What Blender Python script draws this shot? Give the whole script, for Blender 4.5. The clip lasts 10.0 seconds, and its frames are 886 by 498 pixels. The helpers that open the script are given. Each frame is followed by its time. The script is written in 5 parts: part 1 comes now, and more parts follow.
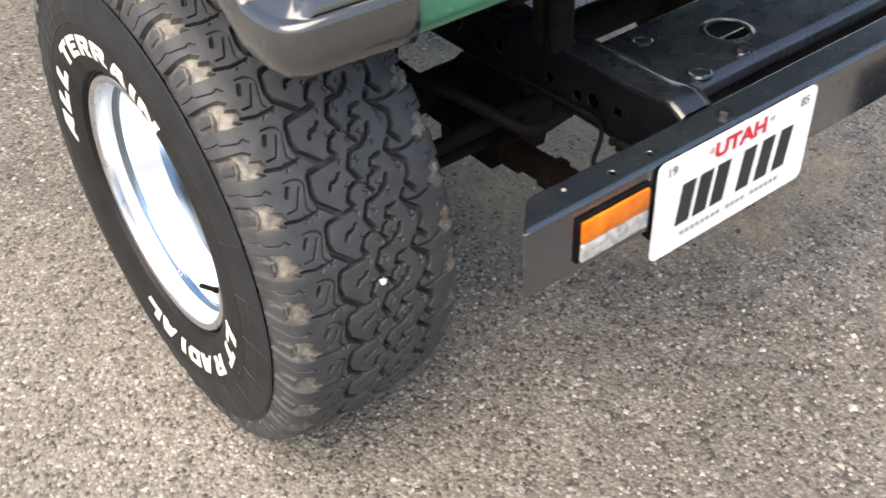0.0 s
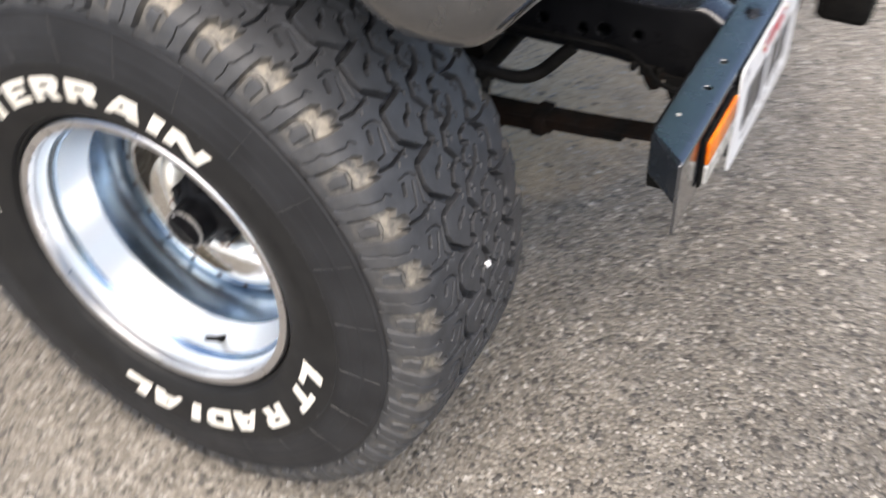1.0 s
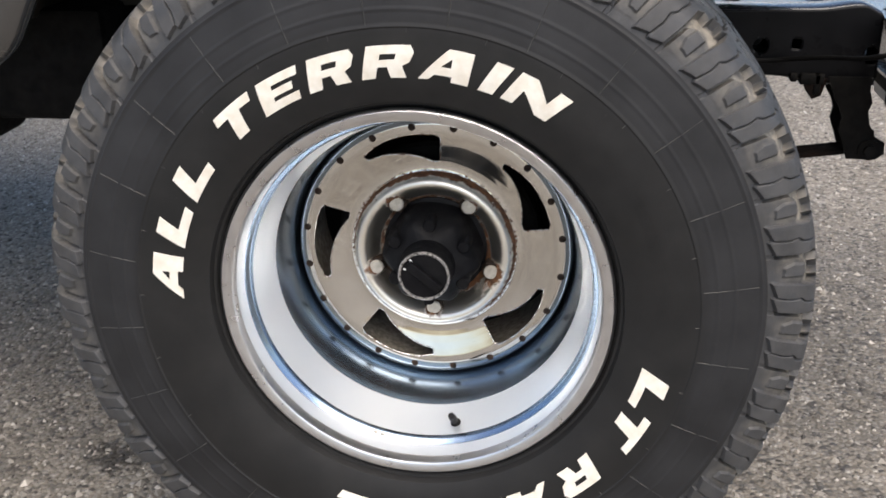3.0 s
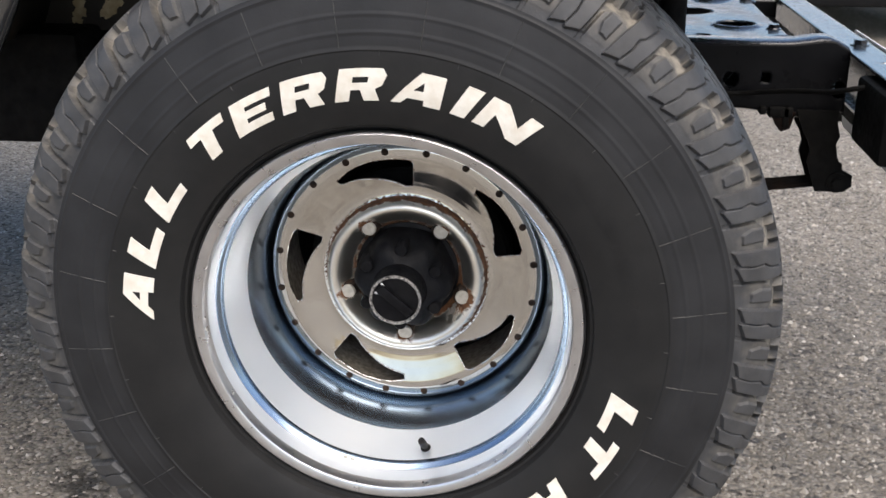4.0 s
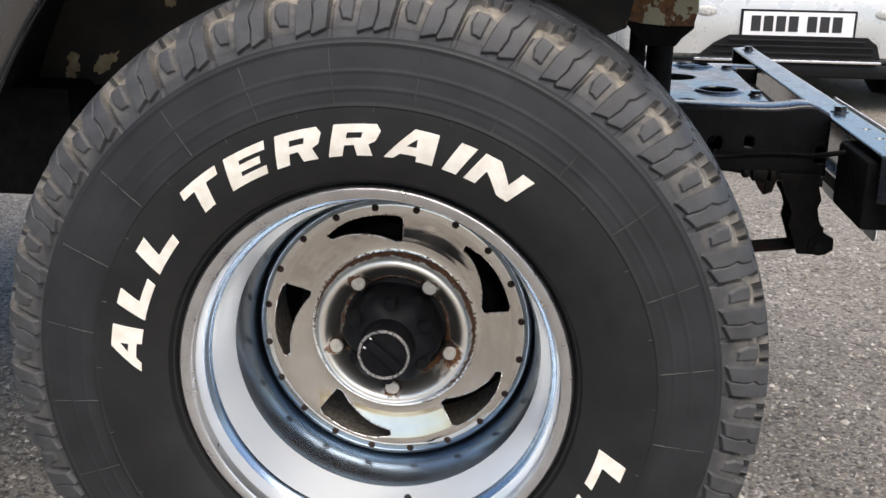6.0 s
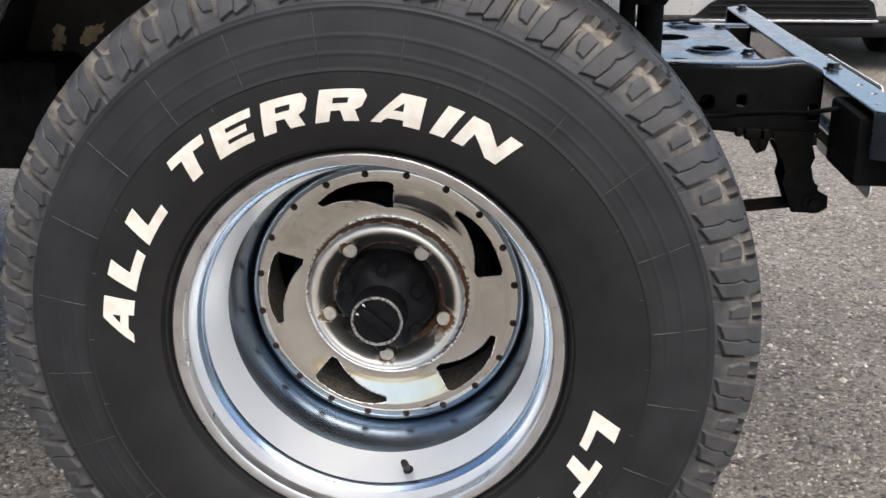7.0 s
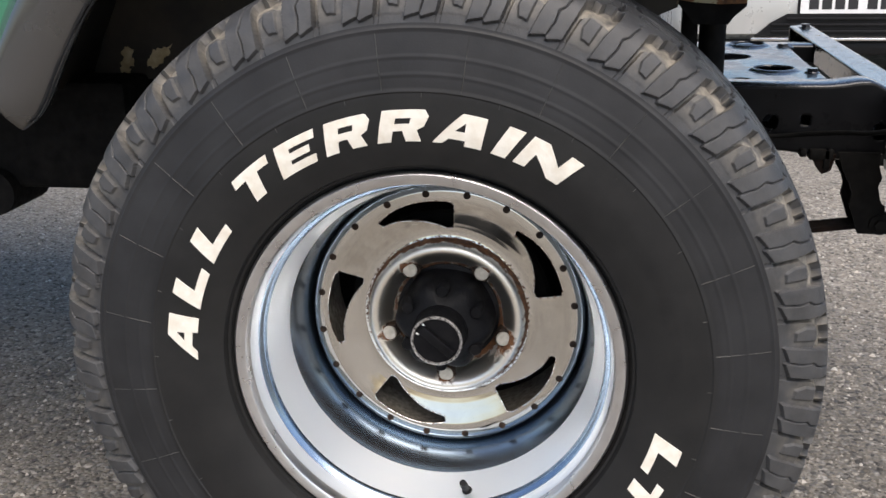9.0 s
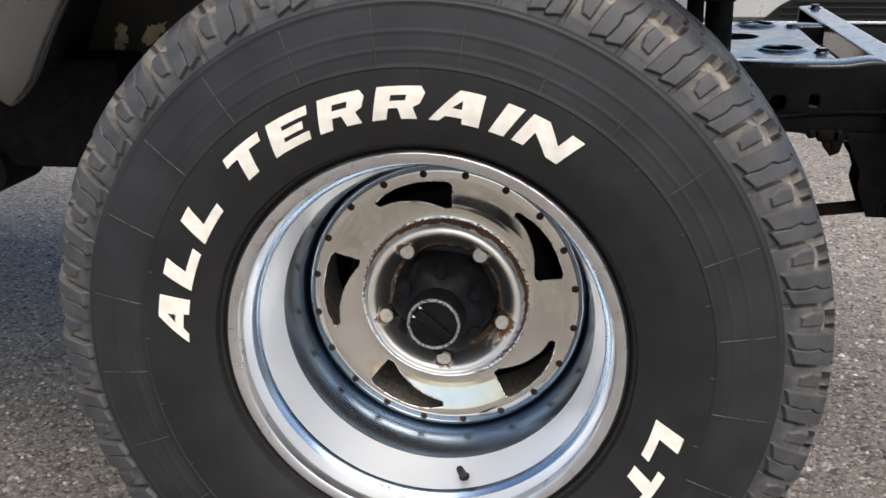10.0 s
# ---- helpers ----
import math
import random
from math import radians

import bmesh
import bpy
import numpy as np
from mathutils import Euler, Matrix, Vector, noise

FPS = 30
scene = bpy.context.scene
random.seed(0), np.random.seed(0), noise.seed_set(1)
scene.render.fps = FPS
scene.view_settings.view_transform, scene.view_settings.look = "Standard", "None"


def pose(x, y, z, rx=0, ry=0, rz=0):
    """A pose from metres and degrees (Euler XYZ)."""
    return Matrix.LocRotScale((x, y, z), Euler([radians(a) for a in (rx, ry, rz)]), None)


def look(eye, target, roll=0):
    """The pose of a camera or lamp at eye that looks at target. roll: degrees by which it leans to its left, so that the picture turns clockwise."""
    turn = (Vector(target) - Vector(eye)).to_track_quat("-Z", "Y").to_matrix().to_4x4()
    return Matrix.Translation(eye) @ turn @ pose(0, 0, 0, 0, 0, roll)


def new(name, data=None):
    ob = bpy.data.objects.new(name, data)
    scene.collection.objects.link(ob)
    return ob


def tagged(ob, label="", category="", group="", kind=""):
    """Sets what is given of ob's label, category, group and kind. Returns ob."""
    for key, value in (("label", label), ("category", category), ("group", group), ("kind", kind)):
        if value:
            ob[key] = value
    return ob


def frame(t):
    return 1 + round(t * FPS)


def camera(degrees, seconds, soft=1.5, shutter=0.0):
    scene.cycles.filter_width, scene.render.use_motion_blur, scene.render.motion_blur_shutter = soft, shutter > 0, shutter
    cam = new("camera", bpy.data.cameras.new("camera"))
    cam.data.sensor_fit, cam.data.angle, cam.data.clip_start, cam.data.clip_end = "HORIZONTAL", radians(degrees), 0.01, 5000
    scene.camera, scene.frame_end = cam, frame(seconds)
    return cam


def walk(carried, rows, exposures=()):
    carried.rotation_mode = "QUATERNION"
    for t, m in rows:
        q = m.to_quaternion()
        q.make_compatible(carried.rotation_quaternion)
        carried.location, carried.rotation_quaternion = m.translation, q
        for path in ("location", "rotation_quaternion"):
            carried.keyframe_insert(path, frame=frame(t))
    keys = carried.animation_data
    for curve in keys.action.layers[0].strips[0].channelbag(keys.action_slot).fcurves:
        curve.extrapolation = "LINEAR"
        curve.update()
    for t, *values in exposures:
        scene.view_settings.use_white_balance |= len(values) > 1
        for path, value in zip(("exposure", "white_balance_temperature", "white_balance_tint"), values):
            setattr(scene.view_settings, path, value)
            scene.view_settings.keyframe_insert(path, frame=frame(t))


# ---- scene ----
cam = camera(45.40, 10.0, shutter=0.6)
PATH = [
    (0, (1.2939, -0.5244, 1.3442), (0.5414, 0.0275, 0.5898), -2.45),
    (0.2, (1.2181, -0.5689, 1.3281), (0.4929, 0.0150, 0.5710), -1.98),
    (0.5, (1.0558, -0.6416, 1.3051), (0.3820, -0.0263, 0.5257), -3.91),
    (0.8, (0.9073, -0.7350, 1.2819), (0.3539, -0.0120, 0.5001), -0.56),
    (1, (0.8185, -0.8144, 1.2840), (0.3751, -0.0207, 0.5007), -2.15),
    (1.2, (0.7245, -0.8702, 1.2574), (0.3626, 0.0114, 0.5282), -1.13),
    (1.5, (0.5270, -0.9094, 1.2256), (0.2674, -0.0051, 0.4807), -3.22),
    (1.8, (0.3558, -0.9357, 1.2079), (0.1716, -0.0069, 0.4708), -1.87),
    (2, (0.2681, -0.9407, 1.1667), (0.1244, -0.0049, 0.4294), -3.06),
    (2.2, (0.1910, -0.9890, 1.0802), (0.0683, -0.0200, 0.3831), -2.83),
    (2.5, (0.1611, -1.0545, 0.9386), (0.0387, 0.0142, 0.4067), -0.51),
    (2.7, (0.1662, -1.0769, 0.8934), (0.0047, 0.0073, 0.4051), -0.92),
    (3.8, (0.1926, -1.0941, 0.8732), (0.0452, 0.0188, 0.4469), -2.16),
    (4, (0.1847, -1.0961, 0.8694), (0.0457, 0.0188, 0.4479), -0.16),
    (4.5, (0.1731, -1.0965, 0.8644), (0.0405, 0.0303, 0.4736), 0.70),
    (5, (0.1823, -1.1017, 0.8673), (0.0308, 0.0287, 0.4942), -0.14),
    (5.2, (0.1745, -1.0938, 0.8685), (0.0521, 0.0435, 0.5058), 0.40),
    (6.3, (0.1758, -1.1112, 0.8609), (0.0560, 0.0295, 0.5081), 1.01),
    (6.5, (0.1775, -1.1082, 0.8595), (0.0560, 0.0259, 0.4865), 0.87),
    (7, (0.1854, -1.1047, 0.8574), (0.0669, 0.0254, 0.4717), -0.30),
    (7.5, (0.1911, -1.1096, 0.8585), (0.0507, 0.0177, 0.4718), -1.27),
    (8, (0.1871, -1.1143, 0.8611), (0.0202, 0.0140, 0.4882), -0.95),
    (8.5, (0.1861, -1.1133, 0.8583), (0.0084, 0.0164, 0.4946), -1.02),
    (9, (0.1813, -1.1067, 0.8585), (-0.0010, 0.0221, 0.4945), -0.99),
    (9.5, (0.1815, -1.0948, 0.8532), (-0.0070, 0.0306, 0.4820), -0.81),
    (10, (0.1871, -1.0806, 0.8464), (-0.0022, 0.0417, 0.4661), -0.87),
]
EXPOSURES = [(0.0, 1.23, 6850, 10), (1.0, 1.06, 6650, 10), (2.0, 1.04, 6650, 10), (2.5, 0.78, 6650, 10), (4.0, 0.63, 6550, 10), (10.0, 0.61, 6600, 10)]
walk(cam, [(t, look(eye, target, roll)) for t, eye, target, roll in PATH], EXPOSURES)

# ---- world and sun ----
world = bpy.data.worlds.new("sky")
scene.world = world
world.use_nodes = True
wn = world.node_tree
wn.nodes.clear()
w_out = wn.nodes.new("ShaderNodeOutputWorld")
w_bg = wn.nodes.new("ShaderNodeBackground")
w_sky = wn.nodes.new("ShaderNodeTexSky")
SUN_ELEV, SUN_AZ = 60.0, 156.0     # azimuth clockwise from +y
w_sky.sky_type, w_sky.sun_disc = "NISHITA", False
w_sky.sun_elevation, w_sky.sun_rotation = radians(SUN_ELEV), radians(SUN_AZ)
w_sky.air_density, w_sky.dust_density, w_sky.ozone_density = 1.0, 2.6, 1.2
w_bg.inputs["Strength"].default_value = 0.15
wn.links.new(w_sky.outputs[0], w_bg.inputs[0])
wn.links.new(w_bg.outputs[0], w_out.inputs[0])
sun = new("sun", bpy.data.lights.new("sun", "SUN"))
sun.data.energy, sun.data.angle, sun.data.color = 2.5, radians(66.0), (1.0, 0.91, 0.80)
sun_dir = Vector((math.sin(radians(SUN_AZ)) * math.cos(radians(SUN_ELEV)), math.cos(radians(SUN_AZ)) * math.cos(radians(SUN_ELEV)), math.sin(radians(SUN_ELEV))))
sun.matrix_world = look(sun_dir * 20, (0, 0, 0))


# ---- materials ----
class Nodes:
    """A small helper to wire a principled material."""

    def __init__(self, name, rough=0.5, metal=0.0):
        self.m = bpy.data.materials.new(name)
        self.m.use_nodes = True
        self.t = self.m.node_tree
        self.b = self.t.nodes["Principled BSDF"]
        self.b.inputs["Roughness"].default_value, self.b.inputs["Metallic"].default_value = rough, metal
        self.co = self.t.nodes.new("ShaderNodeTexCoord").outputs["Object"]

    def link(self, a, b):
        self.t.links.new(a, b)

    def noise(self, scale, detail=4.0, rough=0.55, stretch=None):
        n = self.t.nodes.new("ShaderNodeTexNoise")
        n.inputs["Scale"].default_value, n.inputs["Detail"].default_value, n.inputs["Roughness"].default_value = scale, detail, rough
        v = self.co
        if stretch:
            mp = self.t.nodes.new("ShaderNodeMapping")
            mp.inputs["Scale"].default_value = stretch
            self.link(v, mp.inputs["Vector"])
            v = mp.outputs["Vector"]
        self.link(v, n.inputs["Vector"])
        return n.outputs["Fac"]

    def voronoi(self, scale, feature="F1"):
        n = self.t.nodes.new("ShaderNodeTexVoronoi")
        n.feature = feature
        n.inputs["Scale"].default_value = scale
        self.link(self.co, n.inputs["Vector"])
        return n

    def ramp(self, fac, *stops):
        r = self.t.nodes.new("ShaderNodeValToRGB")
        e = r.color_ramp.elements
        while len(e) < len(stops):
            e.new(0.5)
        for el, (p, c) in zip(e, stops):
            el.position, el.color = p, (*c, 1) if len(c) == 3 else c
        self.link(fac, r.inputs["Fac"])
        return r.outputs["Color"]

    def grey(self, fac, lo, hi, a=0.0, b=1.0):
        r = self.t.nodes.new("ShaderNodeMapRange")
        r.inputs["From Min"].default_value, r.inputs["From Max"].default_value = lo, hi
        r.inputs["To Min"].default_value, r.inputs["To Max"].default_value = a, b
        self.link(fac, r.inputs["Value"])
        return r.outputs["Result"]

    def mix(self, fac, a, b, mode="MIX"):
        x = self.t.nodes.new("ShaderNodeMix")
        x.data_type, x.blend_type = "RGBA", mode
        for sock, v in ((x.inputs[0], fac), (x.inputs[6], a), (x.inputs[7], b)):
            if isinstance(v, (int, float)):
                sock.default_value = v
            elif isinstance(v, tuple):
                sock.default_value = (*v, 1)
            else:
                self.link(v, sock)
        return x.outputs[2]

    def times(self, a, b):
        x = self.t.nodes.new("ShaderNodeMath")
        x.operation = "MULTIPLY"
        for sock, v in zip(x.inputs, (a, b)):
            if isinstance(v, (int, float)):
                sock.default_value = v
            else:
                self.link(v, sock)
        return x.outputs[0]

    def colour(self, c):
        if isinstance(c, tuple):
            self.b.inputs["Base Color"].default_value = (*c, 1)
        else:
            self.link(c, self.b.inputs["Base Color"])
        return self

    def roughness(self, r):
        self.link(r, self.b.inputs["Roughness"])
        return self

    def metallic(self, r):
        self.link(r, self.b.inputs["Metallic"])
        return self

    def bump(self, height, strength, distance=0.002):
        p = self.t.nodes.new("ShaderNodeBump")
        p.inputs["Strength"].default_value, p.inputs["Distance"].default_value = strength, distance
        self.link(height, p.inputs["Height"])
        self.link(p.outputs["Normal"], self.b.inputs["Normal"])
        return self

    def attribute(self, name):
        a = self.t.nodes.new("ShaderNodeAttribute")
        a.attribute_name = name
        return a.outputs["Fac"]


def plain(name, c1, c2, rough, rough2, metal=0.0, scale=20.0, bump=0.0, bump_scale=200.0, coat=0.0, spec=0.5):
    n = Nodes(name, rough, metal)
    n.b.inputs["Coat Weight"].default_value, n.b.inputs["Coat Roughness"].default_value = coat, 0.08
    n.b.inputs["Specular IOR Level"].default_value = spec
    f = n.noise(scale)
    n.colour(n.ramp(f, (0.35, c1), (0.65, c2)))
    n.roughness(n.grey(n.noise(scale * 2.3), 0.3, 0.7, rough, rough2))
    if bump:
        n.bump(n.noise(bump_scale), bump)
    return n.m


# tyre rubber: grey-black, slightly browned and scuffed, with pale dust in the shoulder pockets
n = Nodes("tread_rubber", 0.6)
dust = n.attribute("dust")
base = n.ramp(n.noise(45, 6), (0.3, (0.026, 0.027, 0.030)), (0.7, (0.046, 0.048, 0.053)))
tan = n.ramp(n.noise(120, 6), (0.3, (0.155, 0.138, 0.112)), (0.7, (0.28, 0.252, 0.207)))
n.colour(n.mix(n.times(dust, n.grey(n.noise(60, 5), 0.25, 0.55)), base, tan))
n.roughness(n.grey(n.noise(30), 0.3, 0.7, 0.48, 0.68))
n.bump(n.noise(420, 5), 0.25, 0.0012)
tread_rubber = n.m

n = Nodes("sidewall_rubber", 0.55)
base = n.ramp(n.noise(26, 6), (0.3, (0.0075, 0.0075, 0.0077)), (0.72, (0.0135, 0.0132, 0.013)))
dusty = n.ramp(n.noise(18, 6), (0.25, (0.0095, 0.0097, 0.0108)), (0.75, (0.0235, 0.024, 0.026)))
off = n.t.nodes.new("ShaderNodeVectorMath")
off.operation = "SUBTRACT"
n.link(n.co, off.inputs[0])
off.inputs[1].default_value = (0, 0, 0.408)
flat = n.t.nodes.new("ShaderNodeVectorMath")
flat.operation = "MULTIPLY"
n.link(off.outputs[0], flat.inputs[0])
flat.inputs[1].default_value = (1, 0, 1)
rad = n.t.nodes.new("ShaderNodeVectorMath")
rad.operation = "LENGTH"
n.link(flat.outputs[0], rad.inputs[0])
base = n.mix(n.grey(rad.outputs["Value"], 0.284, 0.300), base, dusty)
n.b.inputs["Specular IOR Level"].default_value = 0.35
scuff = n.grey(n.noise(230, 6, 0.7), 0.66, 0.8)
n.colour(n.mix(n.times(scuff, 0.4), base, (0.10, 0.09, 0.08)))
n.roughness(n.grey(n.noise(14, 5), 0.3, 0.7, 0.5, 0.68))
n.bump(n.noise(500, 4), 0.12, 0.001)
sidewall_rubber = n.m
ridge_rubber = plain("ridge_rubber", (0.016, 0.016, 0.016), (0.055, 0.052, 0.048), 0.55, 0.75, scale=60, bump=0.2, bump_scale=500)

n = Nodes("white_lettering", 0.6)
c = n.ramp(n.noise(70, 6), (0.3, (0.70, 0.64, 0.54)), (0.62, (0.82, 0.78, 0.70)))
n.colour(n.mix(n.grey(n.noise(260, 6, 0.7), 0.66, 0.78, 0.0, 0.5), c, (0.3, 0.27, 0.22)))
n.bump(n.noise(300), 0.15, 0.001)
white_lettering = n.m

# dark blue of the reflected sky is put into this base colour
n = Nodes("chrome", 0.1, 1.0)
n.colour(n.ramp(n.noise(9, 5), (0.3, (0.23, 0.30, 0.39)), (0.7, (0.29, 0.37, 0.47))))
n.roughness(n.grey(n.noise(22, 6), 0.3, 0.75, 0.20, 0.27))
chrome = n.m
n = Nodes("satin_alloy", 0.3, 0.7)
n.colour(n.ramp(n.noise(9, 5), (0.3, (0.86, 0.92, 0.98)), (0.7, (0.91, 0.95, 0.99))))
n.roughness(n.grey(n.noise(30, 6), 0.2, 0.8, 0.27, 0.34))
n.b.inputs["Anisotropic"].default_value = 0.8
n.b.inputs["Anisotropic Rotation"].default_value = 0.25
turned = n.t.nodes.new("ShaderNodeTangent")
turned.direction_type, turned.axis = "RADIAL", "Y"
n.link(turned.outputs[0], n.b.inputs["Tangent"])
satin_alloy = n.m
n = Nodes("lip_alloy", 0.2, 1.0)
n.colour(n.ramp(n.noise(30, 6), (0.3, (0.62, 0.62, 0.64)), (0.7, (0.74, 0.74, 0.75))))
n.roughness(n.grey(n.noise(60, 6), 0.3, 0.75, 0.26, 0.36))
lip_alloy = n.m
n = Nodes("disc_chrome", 0.12, 1.0)
spots = n.t.nodes.new("ShaderNodeMath")
spots.operation = "ADD"
n.link(n.noise(300, 6, 0.7), spots.inputs[0])
n.link(n.times(n.attribute("rust"), 0.30), spots.inputs[1])
pit = n.grey(spots.outputs[0], 0.70, 0.76)
n.colour(n.mix(pit, n.ramp(n.noise(16, 5), (0.3, (0.62, 0.60, 0.56)), (0.7, (0.74, 0.72, 0.68))), (0.085, 0.036, 0.018)))
n.roughness(n.grey(n.noise(24, 6), 0.3, 0.75, 0.05, 0.10))
n.metallic(n.grey(pit, 0, 1, 1.0, 0.0))
n.bump(n.noise(13, 2), 0.16, 0.004)
disc_chrome = n.m
# old chrome centre with rust eating in from its rim and round the nuts
n = Nodes("rusty_chrome", 0.2, 1.0)
r_at = n.attribute("rust")
spread = n.t.nodes.new("ShaderNodeMath")
spread.operation = "ADD"
n.link(r_at, spread.inputs[0])
n.link(n.grey(n.noise(110, 7, 0.65), 0.2, 0.8, -0.38, 0.38), spread.inputs[1])
eaten = n.grey(spread.outputs[0], 0.34, 0.52)
n.colour(n.mix(eaten, (0.88, 0.84, 0.76), n.ramp(n.noise(160, 6), (0.3, (0.045, 0.020, 0.010)), (0.7, (0.21, 0.088, 0.032)))))
n.roughness(n.grey(eaten, 0, 1, 0.36, 0.85))
n.metallic(n.grey(eaten, 0, 1, 1.0, 0.0))
n.bump(n.times(n.noise(240, 5), eaten), 0.5, 0.002)
rusty_chrome = n.m

gloss_black = plain("gloss_black", (0.007, 0.008, 0.011), (0.012, 0.014, 0.019), 0.18, 0.36, scale=16, bump=0.16, bump_scale=45, coat=0.8)
n = Nodes("bumper_paint", 0.3)
n.colour(n.mix(n.grey(n.noise(150, 7, 0.7), 0.74, 0.79), n.ramp(n.noise(30, 5), (0.3, (0.010, 0.0125, 0.017)), (0.7, (0.016, 0.020, 0.026))), (0.10, 0.085, 0.07)))
n.roughness(n.grey(n.noise(40), 0.3, 0.7, 0.2, 0.3))
n.b.inputs["Coat Weight"].default_value, n.b.inputs["Coat Roughness"].default_value, n.b.inputs["Coat IOR"].default_value = 1.0, 0.15, 2.0
n.bump(n.noise(380, 4), 0.06, 0.001)
bumper_paint = n.m
rail_paint = plain("rail_paint", (0.004, 0.0042, 0.005), (0.008, 0.008, 0.009), 0.24, 0.42, scale=18, bump=0.2, bump_scale=60, spec=0.10)
matt_black = plain("matt_black", (0.003, 0.003, 0.003), (0.007, 0.0065, 0.006), 0.6, 0.85, scale=40, bump=0.2, bump_scale=160, spec=0.12)
hub_black = plain("hub_black", (0.004, 0.004, 0.005), (0.008, 0.008, 0.009), 0.4, 0.6, scale=60, bump=0.3, bump_scale=260, spec=0.12)
worn_edge = plain("worn_edge", (0.012, 0.012, 0.012), (0.42, 0.40, 0.38), 0.4, 0.6, metal=0.3, scale=330)
rust = plain("rust", (0.045, 0.022, 0.013), (0.20, 0.08, 0.03), 0.8, 0.95, scale=90, bump=0.5, bump_scale=260)
rusty_spring = plain("rusty_spring", (0.004, 0.004, 0.004), (0.012, 0.007, 0.005), 0.7, 0.9, scale=24, bump=0.3, bump_scale=200, spec=0.1)
flare_plastic = plain("flare_plastic", (0.021, 0.021, 0.021), (0.031, 0.031, 0.031), 0.2, 0.3, scale=9, bump=0.03, bump_scale=300, coat=1.0)
flare_plastic.node_tree.nodes["Principled BSDF"].inputs["Coat IOR"].default_value = 1.75
green_paint = plain("green_paint", (0.028, 0.145, 0.082), (0.040, 0.19, 0.112), 0.18, 0.3, scale=9, coat=1.0)
n = Nodes("arch_paint", 0.7)
flake = n.grey(n.noise(14, 5, 0.6), 0.70, 0.72)
n.colour(n.mix(flake, n.ramp(n.noise(22, 6), (0.35, (0.012, 0.011, 0.010)), (0.7, (0.035, 0.028, 0.02))), n.ramp(n.noise(70), (0.3, (0.24, 0.17, 0.09)), (0.7, (0.40, 0.34, 0.22)))))
n.bump(n.noise(90, 6), 0.4, 0.003)
arch_paint = n.m
n = Nodes("rotten_panel", 0.75)
f1 = n.grey(n.noise(26, 6, 0.6), 0.38, 0.42)
f2 = n.grey(n.noise(40, 6, 0.6), 0.50, 0.52)
n.colour(n.mix(f2, n.mix(f1, (0.018, 0.017, 0.016), n.ramp(n.noise(120, 6), (0.3, (0.07, 0.03, 0.014)), (0.7, (0.24, 0.11, 0.04)))), (0.42, 0.38, 0.27)))
n.bump(n.noise(110, 6), 0.6, 0.003)
rotten_panel = n.m
silver_paint = plain("silver_paint", (0.50, 0.51, 0.50), (0.54, 0.54, 0.53), 0.25, 0.32, metal=0.35, scale=5)
plate_white = plain("plate_white", (0.80, 0.80, 0.81), (0.76, 0.76, 0.77), 0.3, 0.4, scale=25)
n = Nodes("orange_lens", 0.16)
n.colour(n.ramp(n.noise(40, 4), (0.3, (0.62, 0.12, 0.004)), (0.7, (0.82, 0.22, 0.012))))
n.b.inputs["Subsurface Weight"].default_value = 0.2
w = n.t.nodes.new("ShaderNodeTexWave")
w.inputs["Scale"].default_value = 90
n.link(n.co, w.inputs["Vector"])
n.bump(w.outputs["Fac"], 0.3, 0.001)
orange_lens = n.m
n = Nodes("clear_lens", 0.14)
n.colour(n.ramp(n.noise(90, 4), (0.35, (0.30, 0.30, 0.29)), (0.65, (0.58, 0.57, 0.54))))
w = n.t.nodes.new("ShaderNodeTexWave")
w.inputs["Scale"].default_value = 110
w.bands_direction = "Y"
n.link(n.co, w.inputs["Vector"])
n.bump(w.outputs["Fac"], 0.5, 0.002)
clear_lens = n.m
drum_dust = plain("drum_dust", (0.22, 0.195, 0.16), (0.44, 0.40, 0.33), 0.85, 0.95, scale=150, bump=0.5, bump_scale=300)
ink = plain("ink", (0.016, 0.016, 0.018), (0.022, 0.022, 0.024), 0.4, 0.5)
grey_ink = plain("grey_ink", (0.30, 0.30, 0.30), (0.36, 0.36, 0.36), 0.5, 0.6)
red_ink = plain("red_ink", (0.55, 0.012, 0.03), (0.62, 0.02, 0.04), 0.4, 0.5)
steel = plain("steel", (0.60, 0.57, 0.51), (0.46, 0.43, 0.37), 0.4, 0.55, metal=0.5, scale=160)
dark_steel = plain("dark_steel", (0.012, 0.010, 0.009), (0.045, 0.026, 0.016), 0.6, 0.85, metal=0.1, scale=120, bump=0.3, spec=0.25)
bright_strip = plain("bright_strip", (0.7, 0.7, 0.7), (0.76, 0.76, 0.76), 0.15, 0.25, metal=0.9)
car_black = plain("car_black", (0.006, 0.006, 0.007), (0.010, 0.010, 0.011), 0.4, 0.5, spec=0.2)

# pale exposed-stone tarmac: stones of several tones, dark binder in the joints, oil and damp stains, painted shade
n = Nodes("tarmac", 0.85)
v1 = n.voronoi(130)
v2 = n.voronoi(95)
sep = n.t.nodes.new("ShaderNodeSeparateColor")
n.link(v1.outputs["Color"], sep.inputs[0])
stone = n.ramp(sep.outputs[0], (0.0, (0.06, 0.055, 0.05)), (0.10, (0.10, 0.092, 0.082)), (0.16, (0.24, 0.215, 0.178)), (0.6, (0.30, 0.270, 0.228)), (0.88, (0.35, 0.32, 0.275)), (1.0, (0.52, 0.49, 0.44)))
joint = n.grey(v1.outputs["Distance"], 0.42, 0.75)
worn = n.grey(n.noise(55, 6, 0.65), 0.44, 0.66)
